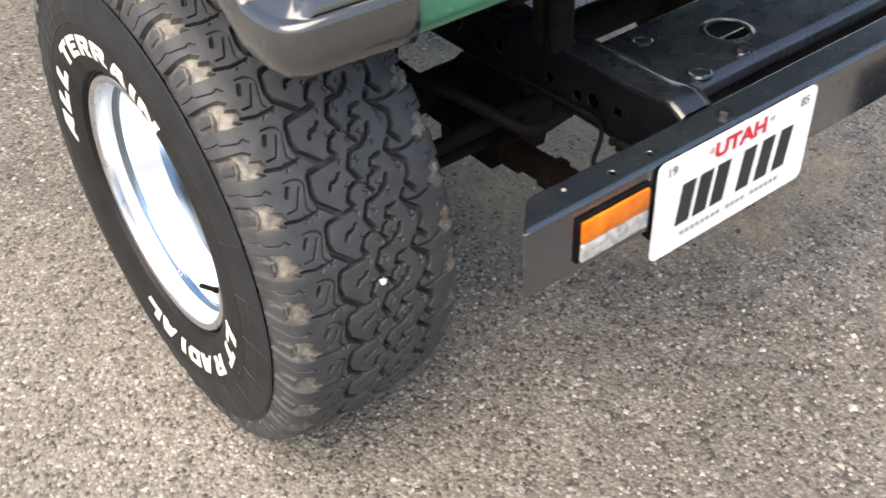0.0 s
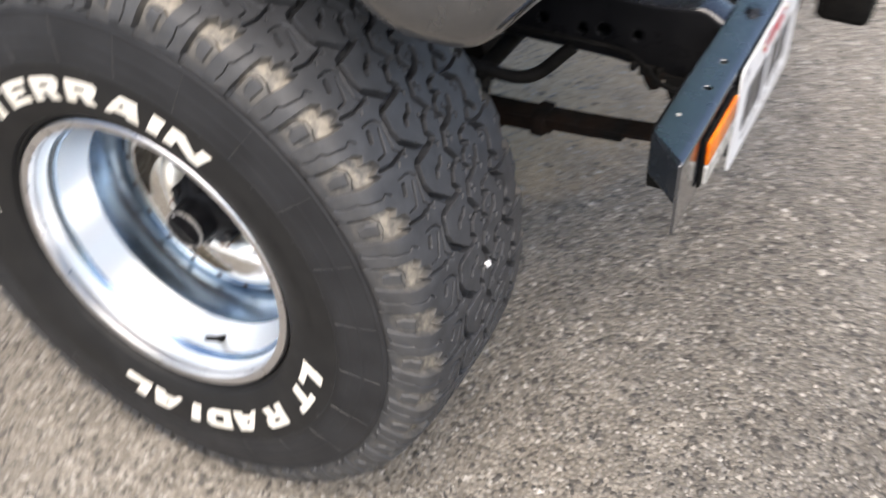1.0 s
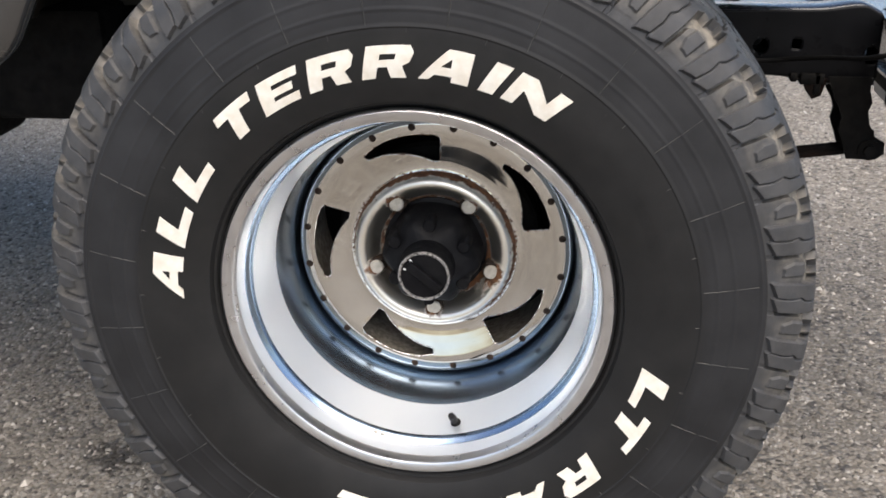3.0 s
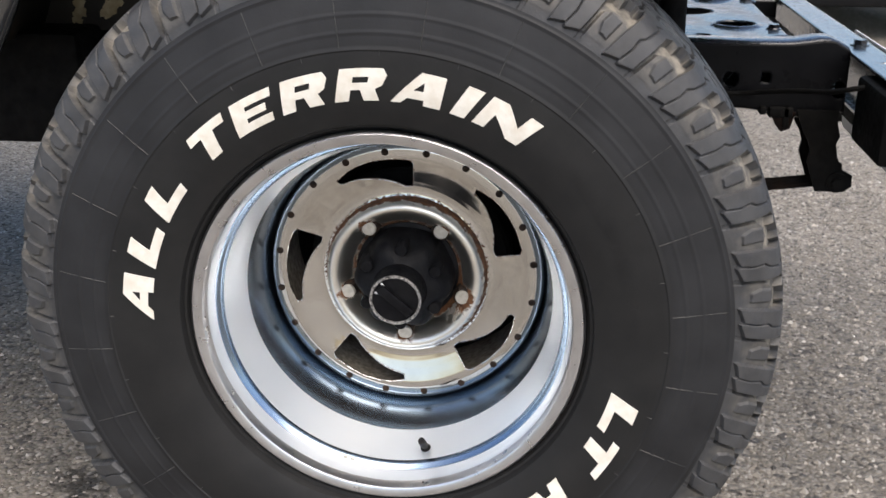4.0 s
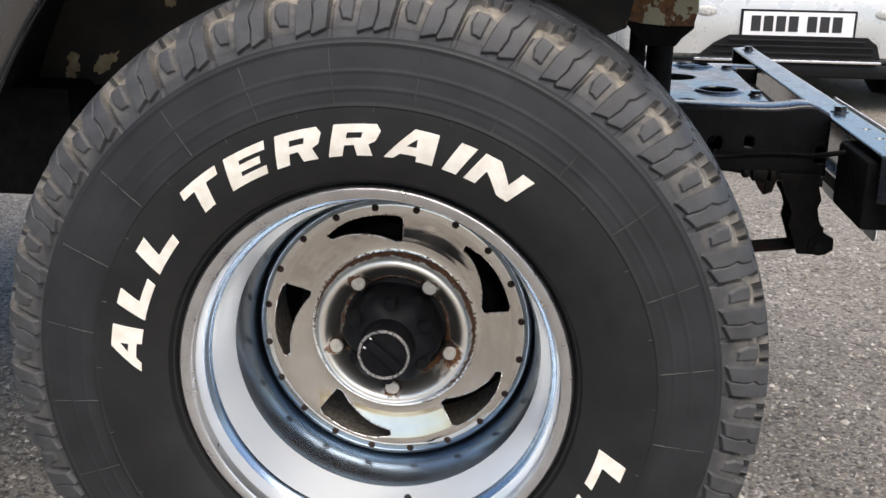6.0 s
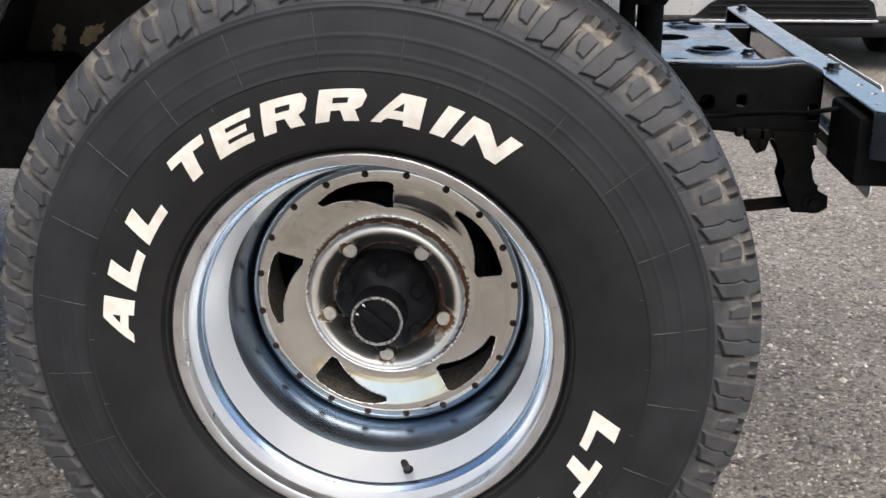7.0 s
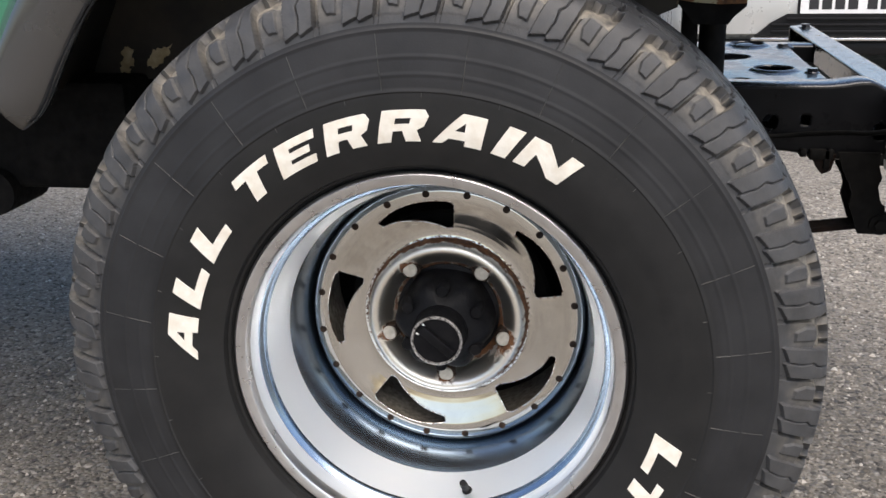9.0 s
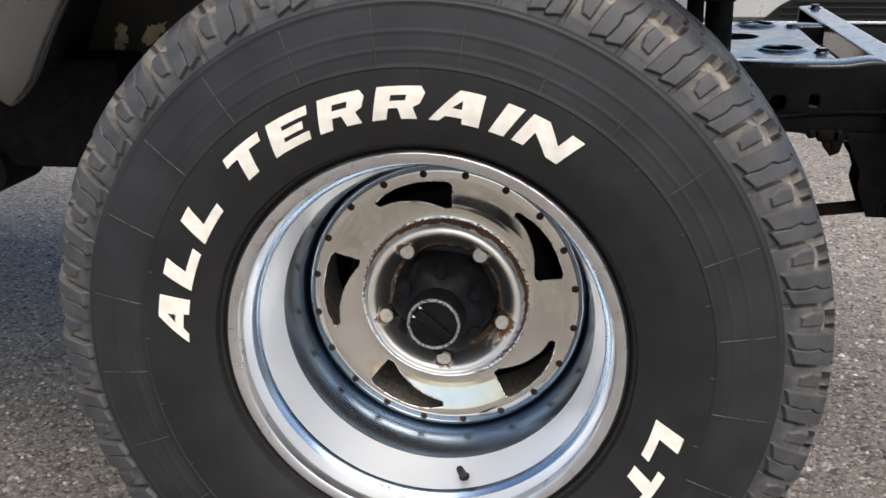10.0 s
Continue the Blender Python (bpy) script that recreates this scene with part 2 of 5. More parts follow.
tone = n.ramp(n.noise(2.2, 5, 0.6), (0.3, (0.78, 0.76, 0.73)), (0.7, (1.0, 1.0, 1.0)))
col = n.mix(n.times(joint, 0.5), stone, (0.12, 0.108, 0.09))
col = n.mix(n.times(worn, 0.42), col, (0.14, 0.128, 0.112))
col = n.mix(1.0, col, tone, "MULTIPLY")
col = n.mix(1.0, col, n.ramp(n.noise(14, 4, 0.6), (0.3, (0.80, 0.79, 0.78)), (0.65, (1.04, 1.04, 1.04))), "MULTIPLY")
holes = n.grey(n.noise(70, 3, 0.5), 0.615, 0.66)
col = n.mix(n.times(holes, 0.85), col, (0.045, 0.04, 0.035))
# brown dirt under the vehicle, its colour lightened for the light that reaches it
lit_dirt = n.t.nodes.new("ShaderNodeVectorMath")
lit_dirt.operation = "DISTANCE"
squash = n.t.nodes.new("ShaderNodeMapping")
squash.inputs["Scale"].default_value = (0.72, 0.8, 1.0)
n.link(n.co, squash.inputs["Vector"])
n.link(squash.outputs["Vector"], lit_dirt.inputs[0])
lit_dirt.inputs[1].default_value = (-0.14, 0.84, 0)
lying = n.t.nodes.new("ShaderNodeMath")
lying.operation = "SUBTRACT"
n.link(n.grey(lit_dirt.outputs["Value"], 0.20, 0.54, 1.0, 0.0), lying.inputs[0])
n.link(n.grey(n.noise(5, 5, 0.6), 0.3, 0.7, 0.0, 0.55), lying.inputs[1])
col = n.mix(n.grey(lying.outputs[0], 0.0, 0.5, 0.0, 0.88), col, n.ramp(n.noise(60, 5), (0.3, (0.36, 0.27, 0.165)), (0.7, (0.54, 0.415, 0.27))))
oil = n.t.nodes.new("ShaderNodeVectorMath")
oil.operation = "DISTANCE"
n.link(n.co, oil.inputs[0])
oil.inputs[1].default_value = (-0.505, 0.165, 0)
blot = n.t.nodes.new("ShaderNodeMath")
blot.operation = "SUBTRACT"
n.link(n.grey(oil.outputs["Value"], 0.0, 0.085, 1.0, 0.0), blot.inputs[0])
n.link(n.grey(n.noise(34, 5, 0.6), 0.3, 0.7), blot.inputs[1])
col = n.mix(n.grey(blot.outputs[0], -0.1, 0.25, 0.0, 0.85), col, (0.02, 0.016, 0.012))
# vehicle's soft shade put into the colour in front of the bumper and beside the sill
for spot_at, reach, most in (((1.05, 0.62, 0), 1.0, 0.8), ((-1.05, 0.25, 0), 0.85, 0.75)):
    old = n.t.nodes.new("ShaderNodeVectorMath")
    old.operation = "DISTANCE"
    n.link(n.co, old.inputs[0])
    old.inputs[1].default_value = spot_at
    shaded = n.t.nodes.new("ShaderNodeMath")
    shaded.operation = "SUBTRACT"
    n.link(n.grey(old.outputs["Value"], 0.2, reach, 1.0, 0.0), shaded.inputs[0])
    n.link(n.grey(n.noise(7, 5, 0.65), 0.3, 0.7, 0.0, 0.4), shaded.inputs[1])
    col = n.mix(n.grey(shaded.outputs[0], 0.0, 0.5, 0.0, most), col, n.mix(1.0, col, (0.62, 0.63, 0.65), "MULTIPLY"))
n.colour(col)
h1 = n.t.nodes.new("ShaderNodeMath")
h1.operation = "ADD"
n.link(n.grey(v1.outputs["Distance"], 0.0, 0.75, 1.0, 0.0), h1.inputs[0])
n.link(n.times(n.grey(v2.outputs["Distance"], 0.0, 0.75, 1.0, 0.0), 0.7), h1.inputs[1])
n.bump(h1.outputs[0], 0.6, 0.005)
n.roughness(n.grey(sep.outputs[1], 0.0, 1.0, 0.5, 0.95))
tarmac = n.m
n = Nodes("chippings", 0.7)
gi = n.t.nodes.new("ShaderNodeNewGeometry")
n.colour(n.ramp(gi.outputs["Random Per Island"], (0.0, (0.05, 0.045, 0.04)), (0.25, (0.16, 0.145, 0.125)), (0.7, (0.29, 0.265, 0.23)), (0.97, (0.38, 0.35, 0.31)), (1.0, (0.52, 0.50, 0.46))))
n.roughness(n.grey(gi.outputs["Random Per Island"], 0, 1, 0.75, 0.3))
chippings = n.m


# ---- mesh helpers ----
def empty(name, loc=(0, 0, 0)):
    ob = new(name)
    ob.location = loc
    return ob


def attach(ob, parent, label=""):
    if parent:
        ob.parent = parent
        root = parent
        while root.parent:
            root = root.parent
        ob.matrix_parent_inverse = Matrix.Translation(-root.location) if parent is root else Matrix.Identity(4)
    if label:
        ob["label"] = label
    return ob


def shade(me, angle):
    """Smooth faces, with sharp edges past the angle in degrees (0: flat)."""
    if angle:
        me.polygons.foreach_set("use_smooth", [True] * len(me.polygons))
        me.set_sharp_from_angle(angle=radians(angle))


def mesh_object(name, verts, faces, mat, parent=None, label="", angle=0):
    me = bpy.data.meshes.new(name)
    me.from_pydata(verts, [], faces)
    me.update()
    shade(me, angle)
    me.materials.append(mat)
    return attach(new(name, me), parent, label)


def part(name, bm, mat, parent=None, label="", angle=0):
    me = bpy.data.meshes.new(name)
    bm.to_mesh(me)
    bm.free()
    shade(me, angle)
    me.materials.append(mat)
    return attach(new(name, me), parent, label)


def box(bm, lo, hi, bevel=0.0, seg=2):
    m = Matrix.LocRotScale([(a + b) / 2 for a, b in zip(lo, hi)], None, [b - a for a, b in zip(lo, hi)])
    vs = bmesh.ops.create_cube(bm, size=1, matrix=m)["verts"]
    if bevel:
        es = list({e for v in vs for e in v.link_edges})
        bmesh.ops.bevel(bm, geom=es, offset=bevel, segments=seg, profile=0.5, affect="EDGES")
    return bm


def box_part(name, lo, hi, mat, parent=None, bevel=0.003, label=""):
    return part(name, box(bmesh.new(), lo, hi, bevel), mat, parent, label, 40)


def prism(bm, outline, axis, lo, hi):
    """Push an outline of 2D points along an axis (0, 1 or 2)."""
    def place(p, d):
        v = [p[0], p[1]]
        v.insert(axis, d)
        return v
    a = [bm.verts.new(place(p, lo)) for p in outline]
    b = [bm.verts.new(place(p, hi)) for p in outline]
    bm.faces.new(a)
    bm.faces.new(b[::-1])
    n = len(outline)
    for i in range(n):
        bm.faces.new((a[i], b[i], b[(i + 1) % n], a[(i + 1) % n]))
    bmesh.ops.recalc_face_normals(bm, faces=bm.faces)
    return bm


def tube(bm, path, r, seg=12, hexagon=False):
    """A round bar along a list of points; r may be a list."""
    pts = [Vector(p) for p in path]
    rs = r if isinstance(r, (list, tuple)) else [r] * len(pts)
    seg = 6 if hexagon else seg
    rings = []
    for i, p in enumerate(pts):
        d = (pts[min(i + 1, len(pts) - 1)] - pts[max(i - 1, 0)]).normalized()
        u = d.cross(Vector((0.13, 0.2, 0.97))).normalized()
        w = d.cross(u)
        rings.append([bm.verts.new(p + rs[i] * (math.cos(a) * u + math.sin(a) * w)) for a in (2 * math.pi * k / seg for k in range(seg))])
    for a, b in zip(rings, rings[1:]):
        for k in range(seg):
            bm.faces.new((a[k], a[(k + 1) % seg], b[(k + 1) % seg], b[k]))
    bm.faces.new(rings[0][::-1])
    bm.faces.new(rings[-1])
    bmesh.ops.recalc_face_normals(bm, faces=bm.faces)
    return bm


def bolt(parent, x, y, z, r=0.009, h=0.007, mat=None, label=""):
    """A hexagon bolt head that stands on a level face."""
    b = tube(bmesh.new(), [(x, y, z), (x, y, z + 0.0015)], r * 1.35, 16)
    tube(b, [(x, y, z + 0.0015), (x, y, z + h)], r, hexagon=True)
    return part("bolt", b, mat or gloss_black, parent, label)


CX, CZ = 0.0, 0.408      # the wheel's axle, along y


def round_axle(r, a, y):
    return (CX + r * math.cos(a), y, CZ + r * math.sin(a))


def revolve(name, profile, mat, parent=None, label="", seg=256, angle=35, floor=False):
    """A ring about the axle from (radius, y) points."""
    n = len(profile)
    a = np.linspace(0, 2 * np.pi, seg, endpoint=False)
    r, y = np.array(profile).T
    v = np.stack([CX + np.outer(np.cos(a), r), np.broadcast_to(y, (seg, n)), CZ + np.outer(np.sin(a), r)], -1).reshape(-1, 3)
    if floor:
        v[:, 2] = np.maximum(v[:, 2], 0.0)
    faces = [(i * n + k, i * n + k + 1, (i + 1) % seg * n + k + 1, (i + 1) % seg * n + k) for i in range(seg) for k in range(n - 1)]
    return mesh_object(name, v.tolist(), faces, mat, parent, label, angle)


def sheet(name, us, vs, place, outside, mat, parent=None, label="", thick=0.003, wrap=False, angle=35):
    """A sheet of metal over the grid us x vs with holes cut where outside(u, v) < 0; place(u, v) puts a point into the world.
    The holes' rims are moved onto their true outline."""
    U, V = np.meshgrid(us, vs, indexing="ij")
    d = outside(U, V)
    eu, ev = (us[1] - us[0]) * 0.2, (vs[1] - vs[0]) * 0.2
    gu = (outside(U + eu, V) - outside(U - eu, V)) / (2 * eu)
    gv = (outside(U, V + ev) - outside(U, V - ev)) / (2 * ev)
    nu, nv = U.shape
    cu = nu if wrap else nu - 1
    nxt = (np.arange(nu) + 1) % nu
    keep = np.zeros((cu, nv - 1), bool)
    for i in range(cu):
        j = nxt[i]
        keep[i] = (d[i, :-1] + d[i, 1:] + d[j, :-1] + d[j, 1:]) > 0
    near = np.abs(d) < 2.2 * max(us[1] - us[0] if not wrap else 0, vs[1] - vs[0], 1e-9)
    used_out = np.zeros((nu, nv), int)
    used = np.zeros((nu, nv), int)
    for i in range(cu):
        for (a, s) in ((i, slice(0, -1)), (i, slice(1, None)), (nxt[i], slice(0, -1)), (nxt[i], slice(1, None))):
            used[a, s] += keep[i]
            used_out[a, s] += ~keep[i]
    rimmed = (used > 0) & (used_out > 0) & near
    g2 = gu**2 + gv**2 + 1e-9
    U = np.where(rimmed, U - d * gu / g2, U)
    V = np.where(rimmed, V - d * gv / g2, V)
    pts = np.array([place(u, v) for u, v in zip(U.ravel(), V.ravel())])
    faces = [(i * nv + k, i * nv + k + 1, nxt[i] * nv + k + 1, nxt[i] * nv + k) for i in range(cu) for k in range(nv - 1) if keep[i, k]]
    seen = sorted({k for f in faces for k in f})
    at = {k: m for m, k in enumerate(seen)}
    ob = mesh_object(name, pts[seen].tolist(), [tuple(at[k] for k in f) for f in faces], mat, parent, label, angle)
    if thick:
        s = ob.modifiers.new("thickness", "SOLIDIFY")
        s.thickness, s.offset = thick, 0
    return ob


def capsule(x, y, ax, ay, bx, by, r):
    """Signed distance to a rounded bar from a to b."""
    dx, dy = bx - ax, by - ay
    t = np.clip(((x - ax) * dx + (y - ay) * dy) / max(dx * dx + dy * dy, 1e-12), 0, 1)
    return np.hypot(x - ax - t * dx, y - ay - t * dy) - r


def polygon_distance(x, y, pts):
    """Signed distance to a closed outline, negative inside."""
    best = np.full(np.shape(x), 1e9)
    inside = np.zeros(np.shape(x), bool)
    for (ax, ay), (bx, by) in zip(pts, pts[1:] + pts[:1]):
        best = np.minimum(best, capsule(x, y, ax, ay, bx, by, 0.0))
        cross = ((ay > y) != (by > y)) & (x < (bx - ax) * (y - ay) / (by - ay + 1e-15) + ax)
        inside ^= cross
    return np.where(inside, -best, best)


def lettering(text, size, bold=0.0):
    """Flat letters of the built-in font: points, faces and the width of the line."""
    cu = bpy.data.curves.new("line", "FONT")
    cu.body, cu.size, cu.offset = text, size, bold
    tmp = new("line", cu)
    bpy.context.view_layer.update()
    me = bpy.data.meshes.new_from_object(tmp.evaluated_get(bpy.context.evaluated_depsgraph_get()))
    pts = [tuple(v.co) for v in me.vertices]
    faces = [tuple(p.vertices) for p in me.polygons]
    bpy.data.objects.remove(tmp)
    bpy.data.curves.remove(cu)
    bpy.data.meshes.remove(me)
    xs = [p[0] for p in pts]
    return pts, faces, min(xs), max(xs)


# ---- ground ----
g = bmesh.new()
bmesh.ops.create_grid(g, x_segments=4, y_segments=4, size=70)
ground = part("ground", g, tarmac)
tagged(ground, "worn pale tarmac with exposed stone chippings and an oil stain", "ground", kind="structure")

# loose and proud stones of the surface, over the stretch beside and under the vehicle
rng = np.random.default_rng(5)
COUNT = 46000
px_, py_ = rng.uniform(-1.5, 1.7, COUNT), rng.uniform(-0.75, 2.3, COUNT)
sz = rng.gamma(4.0, 0.00085, COUNT).clip(0.0014, 0.0085)
octa = np.array([(1, 0, 0), (0, 1, 0), (-1, 0, 0), (0, -1, 0), (0, 0, 1)], float)
verts = np.empty((COUNT, 5, 3))
turn = rng.uniform(0, 6.283, COUNT)
for k in range(5):
    j = octa[k] * rng.uniform(0.55, 1.35, (COUNT, 3))
    j[:, :2] += rng.uniform(-0.25, 0.25, (COUNT, 2))
    verts[:, k, 0] = px_ + sz * (j[:, 0] * np.cos(turn) - j[:, 1] * np.sin(turn))
    verts[:, k, 1] = py_ + sz * (j[:, 0] * np.sin(turn) + j[:, 1] * np.cos(turn))
    verts[:, k, 2] = (sz * 0.62 * j[:, 2]) if k == 4 else -0.0003
under = np.hypot(px_ / 0.16, (py_ - 0.025) / 0.17) < 1
verts = verts[~under]
idx = np.arange(len(verts))[:, None, None] * 5 + np.array([(0, 1, 4), (1, 2, 4), (2, 3, 4), (3, 0, 4)])[None]
stones = mesh_object("stone_chippings", verts.reshape(-1, 3).tolist(), idx.reshape(-1, 3).tolist(), chippings)
tagged(stones, "small pale and dark stone chippings in the tarmac", "gravel", kind="stuff")

# ---- wheel ----
wheel = empty("wheel", (0, 0.025, 0))
tagged(wheel, "off-road wheel with raised white letter tyre and rusty slotted chrome rim", "wheel")
YC = 0.025
PITCHES = 38
# section of the outer sidewall from the bead to the shoulder
SIDE = [(0.2050, -0.0985), (0.2072, -0.1010), (0.2095, -0.1045), (0.2120, -0.1085), (0.2145, -0.1092)]
for k in range(92):
    r_ = 0.2165 + 0.0015 * k
    bulge = -0.129 + (0.0075 * ((r_ - 0.275) / 0.075) ** 2 if r_ > 0.275 else 0.0122 * ((0.275 - r_) / 0.060) ** 2.4)
    ridge = 0.0009 * math.exp(-(((r_ - 0.2905) / 0.0013) ** 4)) + 0.0010 * math.exp(-(((r_ - 0.3480) / 0.0014) ** 4)) + 0.0006 * math.exp(-(((r_ - 0.3060) / 0.0013) ** 4)) + 0.0006 * math.exp(-(((r_ - 0.3225) / 0.0013) ** 4))
    SIDE.append((r_, bulge - ridge))
INNER = [(0.353, 0.1715), (0.33, 0.178), (0.30, 0.181), (0.26, 0.180), (0.225, 0.172), (0.205, 0.160), (0.19, 0.14)]
tyre = revolve("tyre", SIDE, sidewall_rubber, wheel, "black tyre with raised white letters", seg=384, angle=30, floor=True)
revolve("inner_sidewall", INNER, sidewall_rubber, tyre, seg=128, floor=True)


def side_y(r):
    return float(np.interp(r, [p[0] for p in SIDE], [p[1] for p in SIDE]))


# mould lines across the upper sidewall band, and short ticks inside its ring
for k in range(48):
    a = radians(6.5 + 7.5 * k)
    b = bmesh.new()
    for r0, r1, da in ((0.2925, 0.345, 0.0),) if k % 2 == 0 else ((0.2845, 0.289, 0.0),):
        wv = 0.0007
        row = []
        for r in np.linspace(r0, r1, 5):
            for s in (-1, 0, 1):
                row.append(b.verts.new(round_axle(r, a + da + s * wv / r, side_y(r) - (0.0005 if s == 0 else -0.0004))))
        for i in range(4):
            for s in (0, 1):
                b.faces.new((row[i * 3 + s], row[i * 3 + s + 1], row[i * 3 + s + 4], row[i * 3 + s + 3]))
    if math.sin(a) > -0.97:
        part("mould_line", b, ridge_rubber, tyre)

# tread: one pitch of the block pattern over (around, across), laid round the tyre
PITCH = 2 * math.pi * 0.410 / PITCHES
NC, NU = 76, 300
UMAX = 0.186
uu = np.linspace(-UMAX, UMAX, NU)
cc = (np.arange(NC) + 0.5) / NC * PITCH
C, U = np.meshgrid(cc, uu, indexing="ij")


def zigzag(points, half):
    """Distance into a groove that follows points (around in pitches, across in metres), repeated every pitch."""
    d = np.full(C.shape, 1e9)
    for shift in (-2, -1, 0, 1, 2):
        for (c0, u0), (c1, u1) in zip(points, points[1:]):
            d = np.minimum(d, capsule(C, U, (c0 + shift) * PITCH, u0, (c1 + shift) * PITCH, u1, half))
    return d


grooves = []
# zigzag grooves that run round the tyre, with the cross cut that ties the outer two together
grooves.append((zigzag([(-0.215, -0.012), (-0.265, -0.030), (-0.302, -0.052), (-0.382, -0.056), (-0.688, -0.060), (-0.891, -0.057), (-1.039, -0.046), (-1.153, -0.038), (-1.265, -0.030)], 0.0034), 0.0130))
grooves.append((zigzag([(-0.215, -0.012), (-0.070, -0.017), (0.120, -0.010), (0.180, -0.002)], 0.0031), 0.0130))
grooves.append((zigzag([(0.085, 0.044), (-0.055, 0.040), (-0.205, 0.026), (-0.235, 0.008), (-0.510, -0.002), (-0.800, 0.007)], 0.0035), 0.0130))
grooves.append((zigzag([(0.672, 0.062), (0.540, 0.0555), (0.395, 0.062), (0.170, 0.0785), (-0.050, 0.0775), (-0.210, 0.069), (-0.420, 0.080)], 0.0035), 0.0130))
grooves.append((zigzag([(0.200, 0.007), (0.090, 0.013), (0.020, 0.0155)], 0.0007), 0.0050))
# hooked slots inside the ribs
grooves.append((zigzag([(0.515, 0.044), (0.490, 0.031), (0.350, 0.027), (0.245, 0.037)], 0.0026), 0.0110))
grooves.append((zigzag([(0.245, 0.029), (0.190, 0.020), (0.020, 0.0155), (-0.110, 0.021)], 0.0026), 0.0110))
grooves.append((zigzag([(0.460, -0.0175), (0.380, -0.022), (0.354, -0.031), (0.260, -0.0345)], 0.0025), 0.0110))


def pocket(points, shift):
    d = np.full(C.shape, 1e9)
    for k in (-2, -1, 0, 1, 2):
        d = np.minimum(d, polygon_distance(C, U, [((c + shift + k) * PITCH, u) for c, u in points]))
    return d


pockets = np.full(C.shape, 1e9)
plateaus = np.full(C.shape, 1e9)
small_blocks = np.full(C.shape, 1e9)
lean = lambda pts, sgn: [(c + (u - 0.115) * 2.2, sgn * u) for c, u in pts]
for sgn, ph in ((-1, 0.0), (1, 0.45)):
    # the deep dusty pocket at the tread's edge, with a low step and a small square block in its mouth
    hollow = pocket(lean([(-0.04, 0.103), (0.05, 0.113), (0.12, 0.100), (0.24, 0.103), (0.28, 0.116), (0.40, 0.110), (0.48, 0.119), (0.47, 0.150), (0.49, 0.190), (0.00, 0.190), (-0.02, 0.150), (-0.06, 0.122)], sgn), ph)
    grooves.append((hollow, 0.0092))
    pockets = np.minimum(pockets, hollow)
    plateaus = np.minimum(plateaus, pocket(lean([(-0.10, 0.144), (0.06, 0.139), (0.14, 0.134), (0.30, 0.133), (0.41, 0.142), (0.41, 0.190), (-0.10, 0.190)], sgn), ph))
    small_blocks = np.minimum(small_blocks, pocket(lean([(0.10, 0.141), (0.30, 0.138), (0.32, 0.152), (0.25, 0.163), (0.10, 0.165)], sgn), ph))
    # narrow leads from the pocket to the zigzag groove
    grooves.append((zigzag([(0.02 + ph, sgn * 0.102), (-0.04 + ph, sgn * 0.083), (0.00 + ph, sgn * 0.060)], 0.0018), 0.0090))
    # hairline hook, small pit and stepped outline of the wide shoulder block
    if sgn < 0:
        grooves.append((zigzag([(0.530 + ph, sgn * 0.072), (0.170 + ph, sgn * 0.0835), (0.167 + ph, sgn * 0.0955)], 0.0008), 0.0060))
        grooves.append((zigzag([(0.585 + ph, sgn * 0.086), (0.450 + ph, sgn * 0.090)], 0.0024), 0.0085))
        grooves.append((zigzag([(0.704 + ph, sgn * 0.087), (0.704 + ph, sgn * 0.077), (0.655 + ph, sgn * 0.069), (0.545 + ph, sgn * 0.064), (0.342 + ph, sgn * 0.068), (0.122 + ph, sgn * 0.071), (-0.089 + ph, sgn * 0.0615)], 0.0010), 0.0035))
    # stepped cut down the length of each lug
    grooves.append((zigzag([(c + ph, u) for c, u in lean([(0.62, 0.106), (0.70, 0.112), (0.64, 0.118), (0.68, 0.140), (0.74, 0.146), (0.71, 0.158), (0.735, 0.172)], sgn)], 0.0005), 0.0036))
# hair-thin sipes
for c0, u0 in ((0.78, -0.040), (0.62, -0.012), (0.10, -0.012), (0.92, 0.030), (0.72, 0.040), (0.20, 0.062), (0.86, -0.078), (0.50, 0.012), (0.05, 0.064), (0.88, 0.010)):
    grooves.append((zigzag([(c0, u0), (c0 + 0.05, u0 + 0.004), (c0 + 0.11, u0 - 0.003), (c0 + 0.16, u0 + 0.002)], 0.0007), 0.0030))
depth = np.zeros(C.shape)
for d, deep in grooves:
    depth = np.maximum(depth, deep * np.clip(0.5 - d / 0.0012, 0, 1))
for shape, level in ((plateaus, 0.0044), (small_blocks, 0.0016)):
    block_in = np.clip(0.5 - shape / 0.0016, 0, 1)
    depth = depth * (1 - block_in) + np.minimum(depth, level) * block_in
# the lugs run down the shoulder and end in two slanted teeth above the sidewall ring
ua = np.abs(U)
cph = (C / PITCH - np.where(U < 0, 0.0, 0.45) - (ua - 0.115) * 2.2) % 1.0
tip = np.interp(cph, [0, 0.02, 0.48, 0.72, 0.745, 1.0], [0.1775, 0.1720, 0.1715, 0.1770, 0.1720, 0.1775])
lug_end = np.clip((ua - tip) / 0.0020, 0, 1)
depth = depth * (1 - lug_end) + np.clip(depth, 0.0048, 0.0060) * lug_end
deep = np.clip((depth - 0.0070) / 0.0015, 0, 1)
dust_tile = deep * np.clip(0.5 - pockets / 0.004, 0, 1) * np.clip((ua - 0.098) / 0.014, 0.15, 1) * np.clip((0.172 - ua) / 0.030, 0.0, 1)
